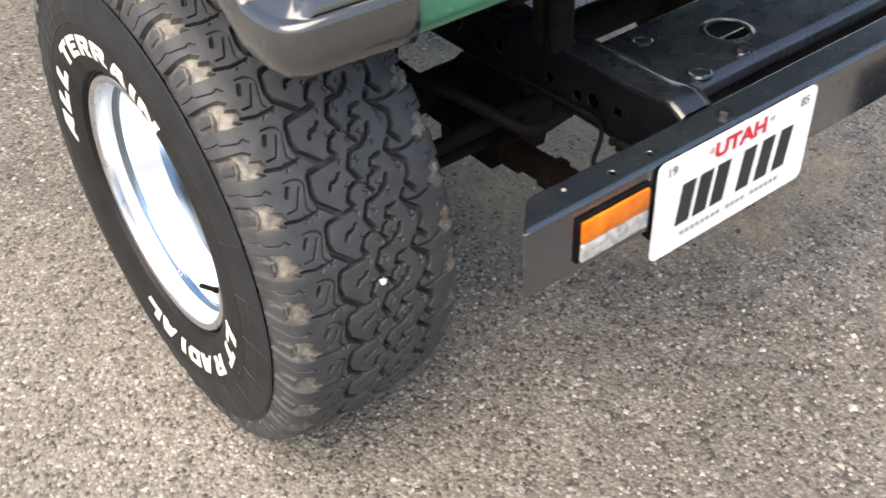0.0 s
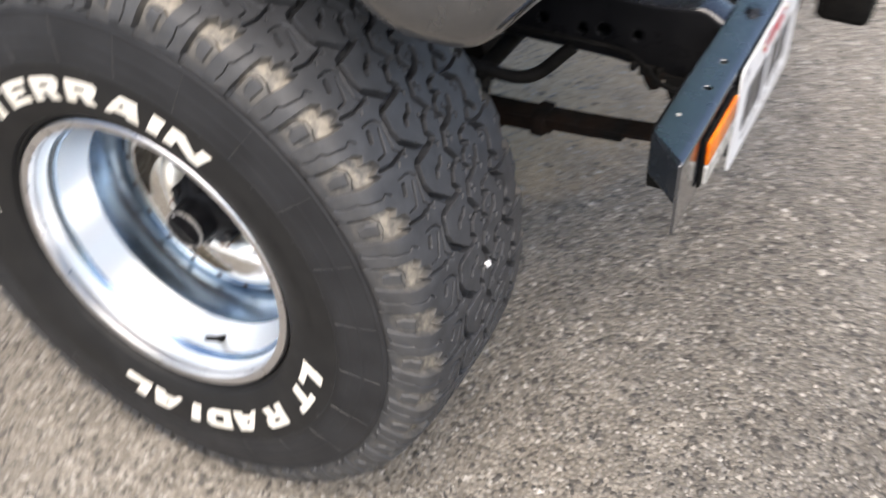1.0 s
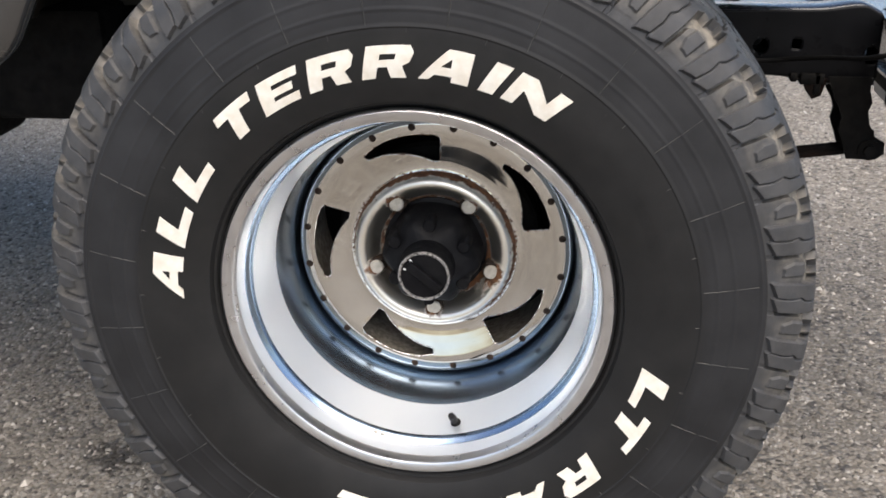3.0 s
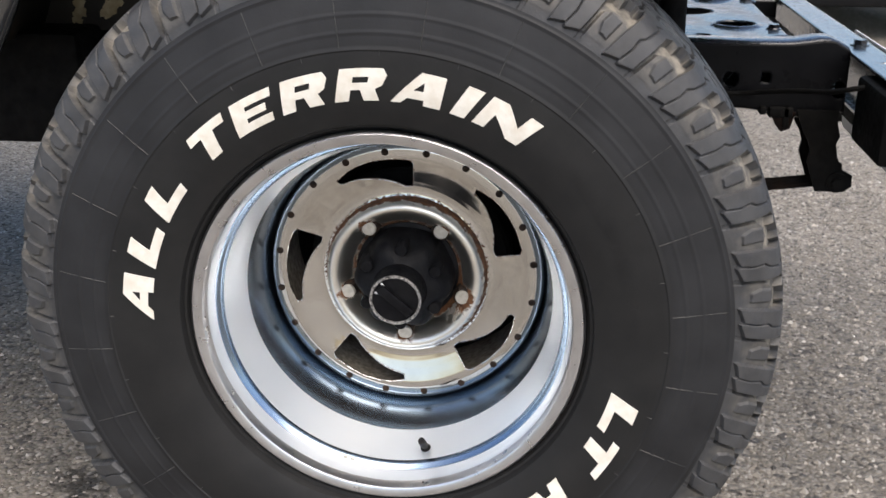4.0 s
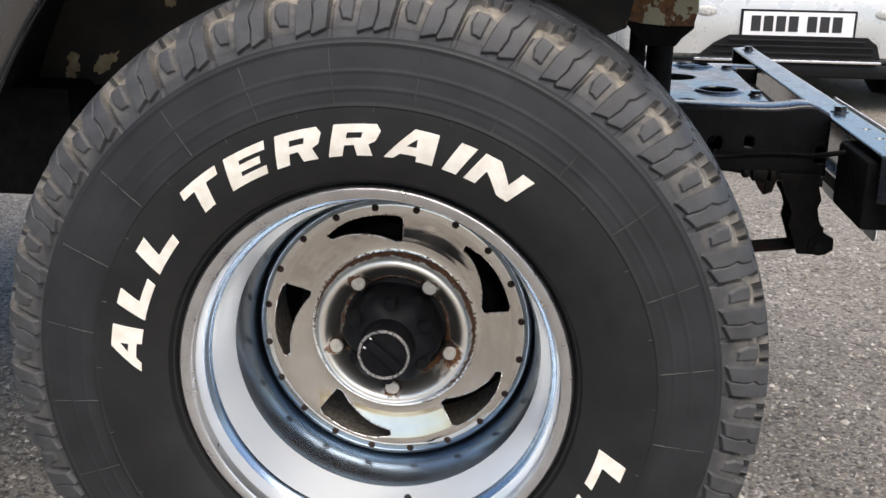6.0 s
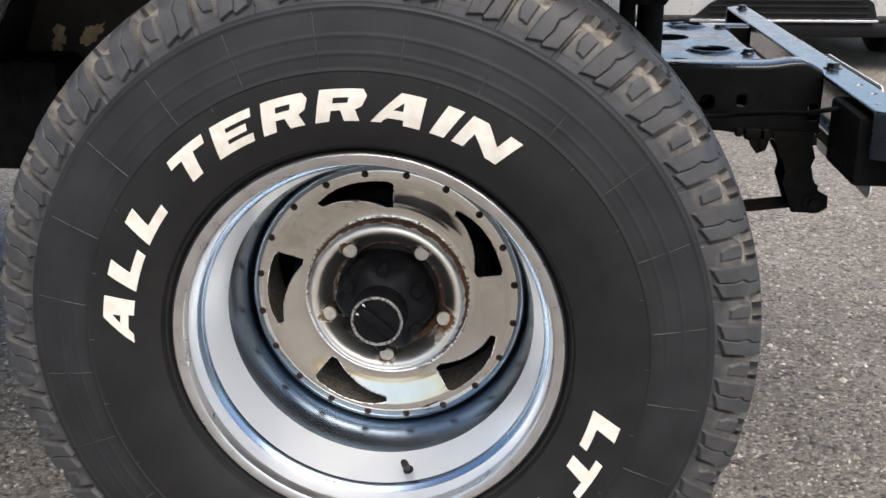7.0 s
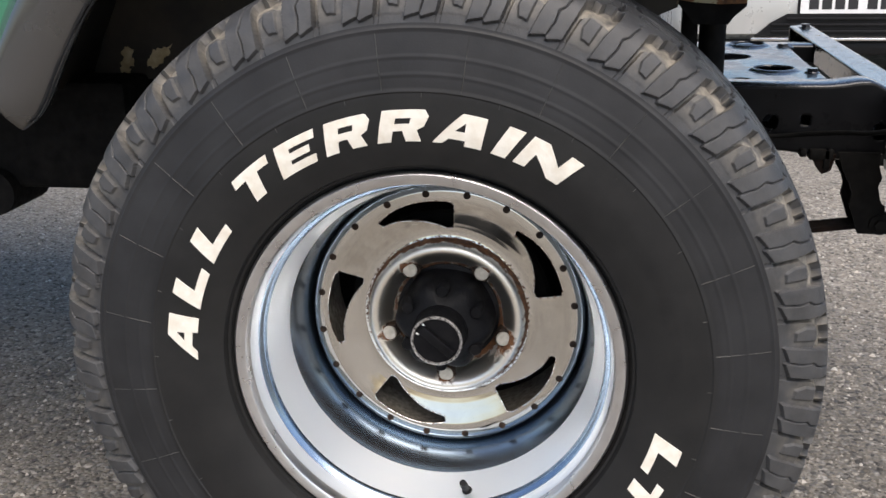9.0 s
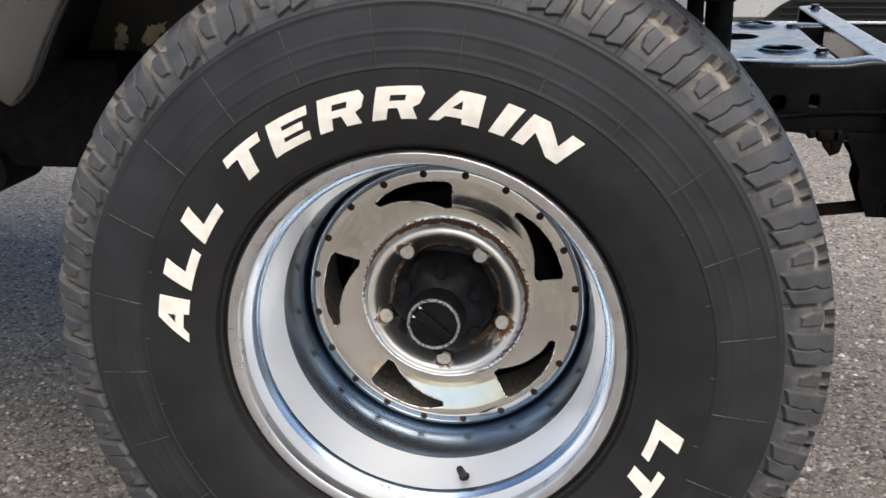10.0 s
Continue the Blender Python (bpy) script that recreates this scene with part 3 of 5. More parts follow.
dust_tile = np.maximum(dust_tile, 0.34 * np.clip(0.5 - pockets / 0.006, 0, 1) * np.clip((depth - 0.002) / 0.002, 0, 1) * np.clip((ua - 0.10) / 0.014, 0, 1) * np.clip((0.180 - ua) / 0.02, 0, 1))
for _ in range(5):
    dust_tile = (np.roll(dust_tile, 1, 0) + 2 * dust_tile + np.roll(dust_tile, -1, 0)) / 4
    dust_tile[:, 1:-1] = (dust_tile[:, :-2] + 2 * dust_tile[:, 1:-1] + dust_tile[:, 2:]) / 4
dust_tile = np.maximum(dust_tile, 0.07 * np.clip((ua - 0.112) / 0.03, 0, 1))
# section of the tread's crown and shoulders against the distance across
arc_r, arc_y, arc_n = [], [], []
CROWN = [(0.0, 0.4108, 0.0), (0.06, 0.4096, 0.06), (0.10, 0.4062, 0.0995), (0.122, 0.4012, 0.121), (0.134, 0.3954, 0.1315), (0.146, 0.3862, 0.138), (0.164, 0.3702, 0.1435), (0.186, 0.3505, 0.1475)]
ku, kr, ky = (np.array(x) for x in zip(*CROWN))
fine = np.linspace(0, UMAX, 400)
fr, fy = np.interp(fine, ku, kr), np.interp(fine, ku, ky)
ker = np.ones(31) / 31
fr = np.convolve(np.pad(fr, 15, mode="reflect", reflect_type="odd"), ker, "valid")
fy = np.convolve(np.pad(fy, 15, mode="reflect", reflect_type="odd"), ker, "valid")
nr, ny = np.gradient(fy, fine), -np.gradient(fr, fine)
ln = np.hypot(nr, ny)
nr, ny = nr / ln, ny / ln
base_r, base_y = np.interp(ua, fine, fr), np.interp(ua, fine, fy) * np.sign(U)
out_r, out_y = np.interp(ua, fine, nr), np.interp(ua, fine, ny) * np.sign(U)
tile_r, tile_y = base_r - depth * out_r, YC + base_y - depth * out_y
START = radians(27.8) - 0.36 * 2 * math.pi / PITCHES
ang = (START + (np.arange(PITCHES)[:, None] * NC + np.arange(NC)[None] + 0.5).ravel() * 2 * math.pi / (PITCHES * NC))
R_, Y_ = np.tile(tile_r, (PITCHES, 1)), np.tile(tile_y, (PITCHES, 1))
tv = np.stack([CX + R_ * np.cos(ang)[:, None], Y_, np.maximum(CZ + R_ * np.sin(ang)[:, None], 0.0)], -1).reshape(-1, 3)
total = PITCHES * NC
ii, kk = np.meshgrid(np.arange(total), np.arange(NU - 1), indexing="ij")
jj = (ii + 1) % total
quads = np.stack([ii * NU + kk, jj * NU + kk, jj * NU + kk + 1, ii * NU + kk + 1], -1).reshape(-1, 4)
me = bpy.data.meshes.new("tread")
me.vertices.add(len(tv))
me.vertices.foreach_set("co", tv.ravel())
me.loops.add(quads.size)
me.loops.foreach_set("vertex_index", quads.ravel().astype(np.int32))
me.polygons.add(len(quads))
me.polygons.foreach_set("loop_start", np.arange(0, quads.size, 4, dtype=np.int32))
me.update(calc_edges=True)
me.polygons.foreach_set("use_smooth", [True] * len(quads))
me.set_sharp_from_angle(angle=radians(38))
at_dust = me.attributes.new("dust", "FLOAT", "POINT")
at_dust.data.foreach_set("value", np.tile(dust_tile, (PITCHES, 1)).ravel().astype(np.float32))
me.materials.append(tread_rubber)
attach(new("tread", me), tyre, "worn block tread with pale dust in the shoulder pockets")
# a white stone stuck in a groove
b = bmesh.new()
bmesh.ops.create_icosphere(b, subdivisions=1, radius=0.0068, matrix=Matrix.LocRotScale((0.4065, 0.028, 0.4515), Euler((0.3, 0.5, 0.2)), (0.8, 0.9, 1.25)))
tagged(part("pebble", b, plate_white), "small white stone wedged in the tyre tread", "stone")

# raised white letters, each drawn from slabs in a box one unit high
GLYPHS = {
    "A": (1.42, [[(0, 0), (0.28, 0), (0.46, 0.17), (0.13, 0.17)], [(0.13, 0.17), (0.46, 0.17), (0.61, 0.43), (0.335, 0.43)], [(0.46, 0.17), (0.93, 0.17), (0.89, 0.43), (0.61, 0.43)],
                  [(0.335, 0.43), (0.61, 0.43), (0.89, 0.72), (0.56, 0.72)], [(0.56, 0.72), (0.89, 0.72), (0.89, 1), (0.78, 1)], [(0.93, 0), (1.42, 0), (1.42, 0.17), (0.93, 0.17)],
                  [(0.93, 0.17), (1.42, 0.17), (1.42, 0.43), (0.89, 0.43)], [(0.89, 0.43), (1.42, 0.43), (1.42, 0.72), (0.89, 0.72)], [(0.89, 0.72), (1.42, 0.72), (1.42, 1), (0.89, 1)]]),
    "L": (1.20, [[(0, 0), (0.44, 0), (0.44, 0.30), (0, 0.30)], [(0, 0.30), (0.44, 0.30), (0.44, 1), (0, 1)], [(0.44, 0), (1.20, 0), (1.20, 0.30), (0.44, 0.30)]]),
    "T": (1.30, [[(0, 0.72), (0.43, 0.72), (0.43, 1), (0, 1)], [(0.43, 0.72), (0.87, 0.72), (0.87, 1), (0.43, 1)], [(0.87, 0.72), (1.30, 0.72), (1.30, 1), (0.87, 1)], [(0.43, 0), (0.87, 0), (0.87, 0.72), (0.43, 0.72)]]),
    "E": (1.28, [[(0, 0), (0.44, 0), (0.44, 0.26), (0, 0.26)], [(0, 0.26), (0.44, 0.26), (0.44, 0.39), (0, 0.39)], [(0, 0.39), (0.44, 0.39), (0.44, 0.61), (0, 0.61)], [(0, 0.61), (0.44, 0.61), (0.44, 0.74), (0, 0.74)],
                  [(0, 0.74), (0.44, 0.74), (0.44, 1), (0, 1)], [(0.44, 0), (1.28, 0), (1.28, 0.26), (0.44, 0.26)], [(0.44, 0.39), (1.10, 0.39), (1.10, 0.61), (0.44, 0.61)], [(0.44, 0.74), (1.28, 0.74), (1.28, 1), (0.44, 1)]]),
    "R": (1.34, [[(0, 0), (0.42, 0), (0.42, 0.34), (0, 0.34)], [(0, 0.34), (0.42, 0.34), (0.42, 0.56), (0, 0.56)], [(0, 0.56), (0.42, 0.56), (0.42, 0.74), (0, 0.74)], [(0, 0.74), (0.42, 0.74), (0.42, 1), (0, 1)],
                  [(0.42, 0.74), (0.86, 0.74), (0.86, 1), (0.42, 1)], [(0.86, 0.74), (1.34, 0.80), (1.18, 1.0), (0.86, 1)], [(0.86, 0.56), (1.30, 0.48), (1.34, 0.80), (0.86, 0.74)], [(0.42, 0.34), (0.70, 0.34), (0.86, 0.56), (0.42, 0.56)],
                  [(0.70, 0.34), (1.12, 0.36), (1.30, 0.48), (0.86, 0.56)], [(0.70, 0.34), (0.88, 0), (1.34, 0), (1.12, 0.36)]]),
    "I": (0.46, [[(0, 0), (0.46, 0), (0.46, 1), (0, 1)]]),
    "N": (1.50, [[(0, 0), (0.38, 0), (0.38, 0.52), (0, 1)], [(0, 1), (0.38, 0.52), (1.12, 0), (0.46, 1)], [(1.12, 0.48), (0.46, 1), (1.12, 0), (1.12, 0.0)], [(1.12, 0), (1.50, 0), (1.50, 1), (1.12, 0.48)], [(1.12, 0.48), (1.50, 1), (1.12, 1), (1.12, 1)]]),
    "D": (1.36, [[(0, 0), (0.42, 0), (0.42, 0.27), (0, 0.27)], [(0, 0.27), (0.42, 0.27), (0.42, 0.73), (0, 0.73)], [(0, 0.73), (0.42, 0.73), (0.42, 1), (0, 1)], [(0.42, 0), (1.10, 0), (0.90, 0.27), (0.42, 0.27)],
                  [(1.10, 0), (1.36, 0.22), (0.92, 0.30), (0.90, 0.27)], [(1.36, 0.22), (1.36, 0.78), (0.92, 0.70), (0.92, 0.30)], [(1.36, 0.78), (1.10, 1), (0.90, 0.73), (0.92, 0.70)], [(1.10, 1), (0.42, 1), (0.42, 0.73), (0.90, 0.73)]]),
}
LETTER_IN, LETTER_H = 0.2418, 0.0312


def raised_letter(ch, mid):
    """One raised letter whose middle stands at that angle."""
    width, slabs = GLYPHS[ch]
    b = bmesh.new()
    for slab in slabs:
        seen = []
        for p in slab:
            if p not in seen:
                seen.append(p)
        b.faces.new([b.verts.new((x, y, 0)) for x, y in seen])
    bmesh.ops.remove_doubles(b, verts=b.verts, dist=1e-4)
    bmesh.ops.recalc_face_normals(b, faces=b.faces)
    rimmed = [e for e in b.edges if len(e.link_faces) == 1]
    walls = bmesh.ops.extrude_edge_only(b, edges=rimmed)
    for v in walls["geom"]:
        if isinstance(v, bmesh.types.BMVert):
            v.co.z = -1.0
    bmesh.ops.subdivide_edges(b, edges=[e for e in b.edges if abs(e.verts[0].co.z - e.verts[1].co.z) < 0.5], cuts=2, use_grid_fill=True)
    slant = 0.0 if ch == "A" else 0.30
    wide = {"A": 1.13, "L": 1.18}.get(ch, 1.08)
    for v in b.verts:
        x, y, z = v.co
        x += slant * (y - 0.5)
        r = LETTER_IN + y * LETTER_H
        a = radians(mid) - (x - width / 2) * LETTER_H * wide / (LETTER_IN + LETTER_H / 2)
        v.co = round_axle(r, a, side_y(r) - (0.0011 if z > -0.5 else -0.0006))
    bmesh.ops.recalc_face_normals(b, faces=b.faces)
    return part("letter", b, white_lettering, tyre)


for word in ((("A", 173.8), ("L", 159.5), ("L", 146.6)), (("T", 129.8), ("E", 117.9), ("R", 105.6), ("R", 93.1), ("A", 81.0), ("I", 70.3), ("N", 61.1)),
             (("L", -18.9), ("T", -28.8)), (("R", -47.0), ("A", -60.4), ("D", -73.6), ("I", -83.2), ("A", -93.8), ("L", -106.8))):
    for ch, mid in word:
        raised_letter(ch, mid)

# small moulded size marking in the rubber's own black
pts, faces, x0, x1 = lettering("33X12.50R15LT M/S", 0.0155)
arc = []
for x, y, z in pts:
    r = 0.2495 + y
    arc.append(round_axle(r, radians(45.5) - (x - x0) * 1.5 / 0.2555, side_y(r) - 0.0007))
mesh_object("moulded_marking", arc, faces, sidewall_rubber, tyre, "moulded black size marking")

# ---- rim ----
rim = revolve("rim", [(0.1836, -0.0715), (0.1828, -0.066), (0.1812, -0.058), (0.1790, -0.048), (0.1764, -0.038), (0.1742, -0.030), (0.1722, -0.023)], satin_alloy, wheel, "deep dished satin polished rim barrel")
revolve("rim_band", [(0.1935, -0.070), (0.1934, -0.098), (0.1926, -0.090), (0.1914, -0.085), (0.1902, -0.0815)], satin_alloy, rim)
revolve("rim_step", [(0.1902, -0.0815), (0.1886, -0.0790), (0.1864, -0.0775), (0.1848, -0.0755), (0.1836, -0.0715)], chrome, rim, "chrome step with a dark blue reflection put into its colour")
revolve("barrel_inner", [(0.1722, -0.023), (0.1706, -0.017), (0.1692, -0.011), (0.1672, 0.000), (0.1656, 0.010), (0.1645, 0.021), (0.1638, 0.036), (0.1634, 0.052)], chrome, rim, "polished chrome with a dark blue sky reflection put into its colour")
revolve("barrel_back", [(0.1634, 0.052), (0.1632, 0.10), (0.1640, 0.172)], drum_dust, rim, "dusty unpolished inside of the rim")
revolve("rim_lip", [(0.199, -0.094), (0.2062, -0.1005), (0.2078, -0.1050), (0.2078, -0.1085), (0.2066, -0.1106), (0.2050, -0.1118), (0.1970, -0.1114), (0.1950, -0.1100), (0.1938, -0.1060), (0.1934, -0.098)], lip_alloy, rim, "brushed alloy lip")
# valve
b = tube(bmesh.new(), [(0.0345, -0.048, 0.2265), (0.0342, -0.052, 0.230), (0.0338, -0.060, 0.238)], [0.0070, 0.0062, 0.0045], 16)
valve = part("valve_stem", b, matt_black, rim, "black rubber valve stem", 40)
b = tube(bmesh.new(), [(0.0338, -0.060, 0.238), (0.0333, -0.071, 0.2485), (0.0330, -0.079, 0.256)], [0.0040, 0.0044, 0.0038], 14)
part("valve_cap", b, hub_black, valve, "", 40)
# two small balance-weight marks on the bead seat
for x in (-0.046, -0.054):
    z = CZ - math.sqrt(0.1872**2 - x * x)
    b = bmesh.new()
    bmesh.ops.create_icosphere(b, subdivisions=2, radius=0.003, matrix=Matrix.LocRotScale((x, -0.0785, z), None, (1, 0.5, 1)))
    part("weld_spot", b, steel, rim, "", 60)

# ---- slotted disc ----
DISC = [(0.0925, 0.0408), (0.0955, 0.0418), (0.0985, 0.0424), (0.102, 0.0425), (0.107, 0.0418), (0.114, 0.0400), (0.122, 0.0375), (0.130, 0.0349), (0.138, 0.0324), (0.144, 0.0312), (0.152, 0.0312), (0.1565, 0.0335), (0.1600, 0.0385), (0.1625, 0.046)]
dr, dy = (np.array(x) for x in zip(*DISC))
SLOT = [(0.0, 0.1085), (0.0, 0.1360), (0.035, 0.1385), (0.35, 0.1400), (0.52, 0.1385), (0.665, 0.1345), (0.655, 0.1305), (0.52, 0.1275), (0.36, 0.1215), (0.20, 0.1145), (0.06, 0.1075)]


def slots(a, r):
    best = np.full(np.shape(a), 1e9)
    for k in range(5):
        d = (a - radians(86.0 + 72 * k) + math.pi) % (2 * math.pi) - math.pi
        best = np.minimum(best, polygon_distance(d * 0.125, r, [(s * 0.125, q) for s, q in SLOT]) - 0.0012)
    return best


disc = sheet("disc", np.linspace(0, 2 * np.pi, 900, endpoint=False), np.linspace(0.0925, 0.1625, 56), lambda a, r: round_axle(r, a, float(np.interp(r, dr, dy))), slots, disc_chrome, wheel,
             "polished slotted disc with rust spots", thick=0.003, wrap=True, angle=45)
spot = []
for v in disc.data.vertices:
    x, z = v.co.x - CX, v.co.z - CZ
    r = math.hypot(x, z)
    spot.append(0.9 * max(0.0, 1 - (r - 0.0945) / 0.007) if r > 0.0945 else 0.9)
edge = slots(np.array([math.atan2(v.co.z - CZ, v.co.x - CX) for v in disc.data.vertices]), np.array([math.hypot(v.co.x - CX, v.co.z - CZ) for v in disc.data.vertices]))
spot = np.maximum(spot, 0.75 * np.clip(1 - edge / 0.0035, 0, 1))
disc.data.attributes.new("rust", "FLOAT", "POINT").data.foreach_set("value", np.asarray(spot, np.float32))
for k in range(20):
    a = radians(8.0 + 18 * k)
    y = 0.0298
    b = tube(bmesh.new(), [round_axle(0.1497, a, y + 0.003), round_axle(0.1497, a, y - 0.0002), round_axle(0.1497, a, y - 0.0012)], [0.0042, 0.0042, 0.0024], 14)
    part("rivet", b, dark_steel, disc, "", 40)
# pressed centre with rust along its edge
centre_prof = [(0.0962, 0.0440), (0.0952, 0.0412), (0.0944, 0.0382), (0.0936, 0.0345), (0.0926, 0.0308), (0.0912, 0.0275), (0.0892, 0.0246), (0.0866, 0.0226), (0.0838, 0.0222), (0.0810, 0.0230), (0.0784, 0.0249), (0.0760, 0.0276), (0.0736, 0.0308), (0.0708, 0.0350), (0.0674, 0.0408), (0.0635, 0.0462), (0.0590, 0.0500)]
centre = revolve("disc_centre", centre_prof, rusty_chrome, wheel, "chrome wheel centre with a rusty edge", seg=200, angle=60)
ra = centre.data.attributes.new("rust", "FLOAT", "POINT")
vals = []
for v in centre.data.vertices:
    x, z = v.co.x - CX, v.co.z - CZ
    r = math.hypot(x, z)
    e = 1.15 * max(0.0, 1 - abs(r - 0.0944) / 0.0034)
    e = max(e, 0.40 * max(0.0, 1 - abs(r - 0.0905) / 0.003))
    e = max(e, 0.55 * (r < 0.064))
    for k in range(5):
        a = radians(-90 + 72 * k - 0.65)
        e = max(e, 1.0 * max(0.0, 1 - math.hypot(x - 0.0715 * math.cos(a), z - 0.0715 * math.sin(a)) / 0.017))
    e += 0.5 * max(0.0, 1 - math.hypot(x - 0.06, z + 0.035) / 0.04)
    vals.append(e)
ra.data.foreach_set("value", vals)
for k in range(5):
    a = radians(-90 + 72 * k - 0.65)
    b = tube(bmesh.new(), [round_axle(0.0706, a, 0.060), round_axle(0.0706, a, 0.0308), round_axle(0.0706, a, 0.0290)], [0.0118, 0.0118, 0.0100], hexagon=True)
    nut = part("wheel_nut", b, dark_steel, wheel, "rusty wheel nut on its stud")
    b = tube(bmesh.new(), [round_axle(0.0706, a, 0.0330), round_axle(0.0706, a, 0.0275), round_axle(0.0706, a, 0.0262)], [0.0084, 0.0084, 0.0072], 18)
    part("stud_end", b, steel, nut, "bare steel stud end", 40)
# backing behind the slots: brake drum plate and axle end
revolve("brake_disc", [(0.035, 0.068), (0.116, 0.068), (0.120, 0.072), (0.120, 0.12), (0.03, 0.12)], matt_black, wheel, "black brake drum", seg=96)
# locking hub
b = bmesh.new()
SEG = 96
rings = []
for y, r, lobe in ((0.056, 0.0605, 0.0), (0.046, 0.0605, 0.0), (0.044, 0.0565, 0.0012), (0.022, 0.0545, 0.0030), (0.010, 0.0520, 0.0044), (0.003, 0.0490, 0.0044), (-0.003, 0.0435, 0.0036), (-0.008, 0.0370, 0.0014), (-0.011, 0.0310, 0.0)):
    rings.append([b.verts.new(round_axle(r + lobe * math.cos(6 * t + 0.6), t, y)) for t in (2 * math.pi * i / SEG for i in range(SEG))])
for p, q in zip(rings, rings[1:]):
    for i in range(SEG):
        b.faces.new((p[i], p[(i + 1) % SEG], q[(i + 1) % SEG], q[i]))
bmesh.ops.recalc_face_normals(b, faces=b.faces)
hub = part("locking_hub", b, hub_black, wheel, "black free-wheeling hub", 50)
for k in range(6):
    a = radians(88 + 60 * k)
    b = tube(bmesh.new(), [round_axle(0.0450, a, 0.018), round_axle(0.0450, a, -0.0045), round_axle(0.0450, a, -0.006)], [0.0075, 0.0072, 0.006], 14)
    part("cap_screw", b, hub_black, hub, "", 40)
dial = revolve("dial", [(0.0312, -0.004), (0.0305, -0.012), (0.0292, -0.030), (0.0288, -0.039)], hub_black, hub, seg=64)
revolve("dial_rim", [(0.0288, -0.039), (0.0290, -0.0415), (0.0278, -0.0430), (0.0262, -0.0425), (0.0258, -0.0405)], worn_edge, dial, "paint worn off to bare metal", seg=96)
revolve("dial_face", [(0.0260, -0.0405), (0.0001, -0.0405)], hub_black, dial, seg=64)
b = bmesh.new()
box(b, (-0.0225, -0.0455, -0.0052), (0.0225, -0.0395, 0.0052), 0.0012)
bmesh.ops.transform(b, matrix=Matrix.Translation((CX, 0, CZ)) @ Matrix.Rotation(radians(40), 4, "Y"), verts=b.verts)
part("dial_grip", b, hub_black, dial, "", 40)
for a0, ln in ((128, 0.0045), (160, 0.0035)):
    b = box(bmesh.new(), (-0.001, -0.0412, -ln / 2), (0.001, -0.0402, ln / 2))
    bmesh.ops.transform(b, matrix=Matrix.Translation(round_axle(0.0225, radians(a0), 0)) @ Matrix.Rotation(radians(90 - a0), 4, "Y"), verts=b.verts)
    part("dial_mark", b, plate_white, dial, "white painted mark")

# ---- front bumper ----
bumper = empty("front_bumper", (0.58, 0.7, 0))
tagged(bumper, "blue-black painted steel channel bumper with drilled top", "bumper")
B_END, B_FAR = 0.098, 1.325
BX0, BX1, BZ0, BZ1 = 0.555, 0.603, 0.515, 0.614


def bumper_holes(y, x):
    d = np.full(np.shape(x), 1e9)
    for hx, hy in ((0.582, 0.253), (0.582, 0.317), (0.582, 1.10), (0.582, 1.165)):
        d = np.minimum(d, capsule(x, y, hx - 0.001, hy, hx + 0.001, hy, 0.0042))
    return d


def bumper_top(v, x):
    return (x, v, BZ1 - 0.002 - 0.0035 * max(0.0, (x - (BX1 - 0.006)) / 0.006) ** 2)


ys = np.linspace(B_END, B_FAR, 620)
top = sheet("top_plate", ys, np.linspace(BX0, BX1, 26), lambda v, x: bumper_top(min(max(v, B_END + 0.046 * (BX1 - x) / (BX1 - BX0)), B_FAR - 0.046 * (BX1 - x) / (BX1 - BX0)), x), bumper_holes, bumper_paint, bumper, thick=0.004)
b = bmesh.new()
prism(b, [(BX1 - 0.004, BZ0), (BX1, BZ0), (BX1, BZ1 - 0.006), (BX1 - 0.004, BZ1 - 0.006)], 1, B_END, B_FAR)
part("front_plate", b, bumper_paint, bumper)
b = bmesh.new()
prism(b, [(BX1 - 0.016, B_END + 0.33), (BX1 - 0.004, B_END + 0.31), (BX1 - 0.004, B_FAR - 0.31), (BX1 - 0.016, B_FAR - 0.33)], 2, BZ0, BZ0 + 0.004)
part("bottom_flange", b, bumper_paint, bumper)
for s, y0 in ((1, B_END), (-1, B_FAR)):
    e0, e1 = Vector((BX1 - 0.002, y0, 0)), Vector((BX0, y0 + s * 0.046, 0))

    def end_place(u, z, e0=e0, e1=e1):
        p = e0.lerp(e1, u)
        return (p.x, p.y, z)

    sheet("end_plate", np.linspace(0, 1, 34), np.linspace(BZ0 + 0.043, BZ1 - 0.004, 30), end_place,
          lambda u, z: capsule(u * 0.066, z, 0.020, 0.566, 0.020, 0.566, 0.003), bumper_paint, bumper, thick=0.004)
for y in (0.455, 1.245):
    bolt(bumper, 0.581, y, BZ1, 0.0095, 0.008)
b = tube(bmesh.new(), [(0.57, 0.185, BZ1 - 0.001), (0.57, 0.185, BZ1 + 0.0006)], 0.003, 10)
part("paint_chip", b, steel, bumper, "bare chipped spot")

# ---- indicator ----
lamp = empty("indicator_lamp", (0.605, 0.235, 0.56))
tagged(lamp, "flush front indicator with orange and clear halves", "indicator lamp")
LY0, LY1 = 0.178, 0.290
box_part("lamp_housing", (0.545, LY0 - 0.012, 0.517), (0.5985, LY1 + 0.012, 0.602), matt_black, lamp, 0.006)
box_part("lamp_surround", (0.6035, LY0 - 0.004, 0.529), (0.6075, LY1 + 0.006, 0.596), matt_black, lamp, 0.002)
lens = box_part("orange_lens", (0.6075, LY0, 0.560), (0.6135, LY1, 0.592), orange_lens, lamp, 0.003, "orange lens")
lamp_clear = box_part("clear_lens", (0.6075, LY0, 0.532), (0.6135, LY1, 0.5595), clear_lens, lamp, 0.003, "clear ribbed lens")
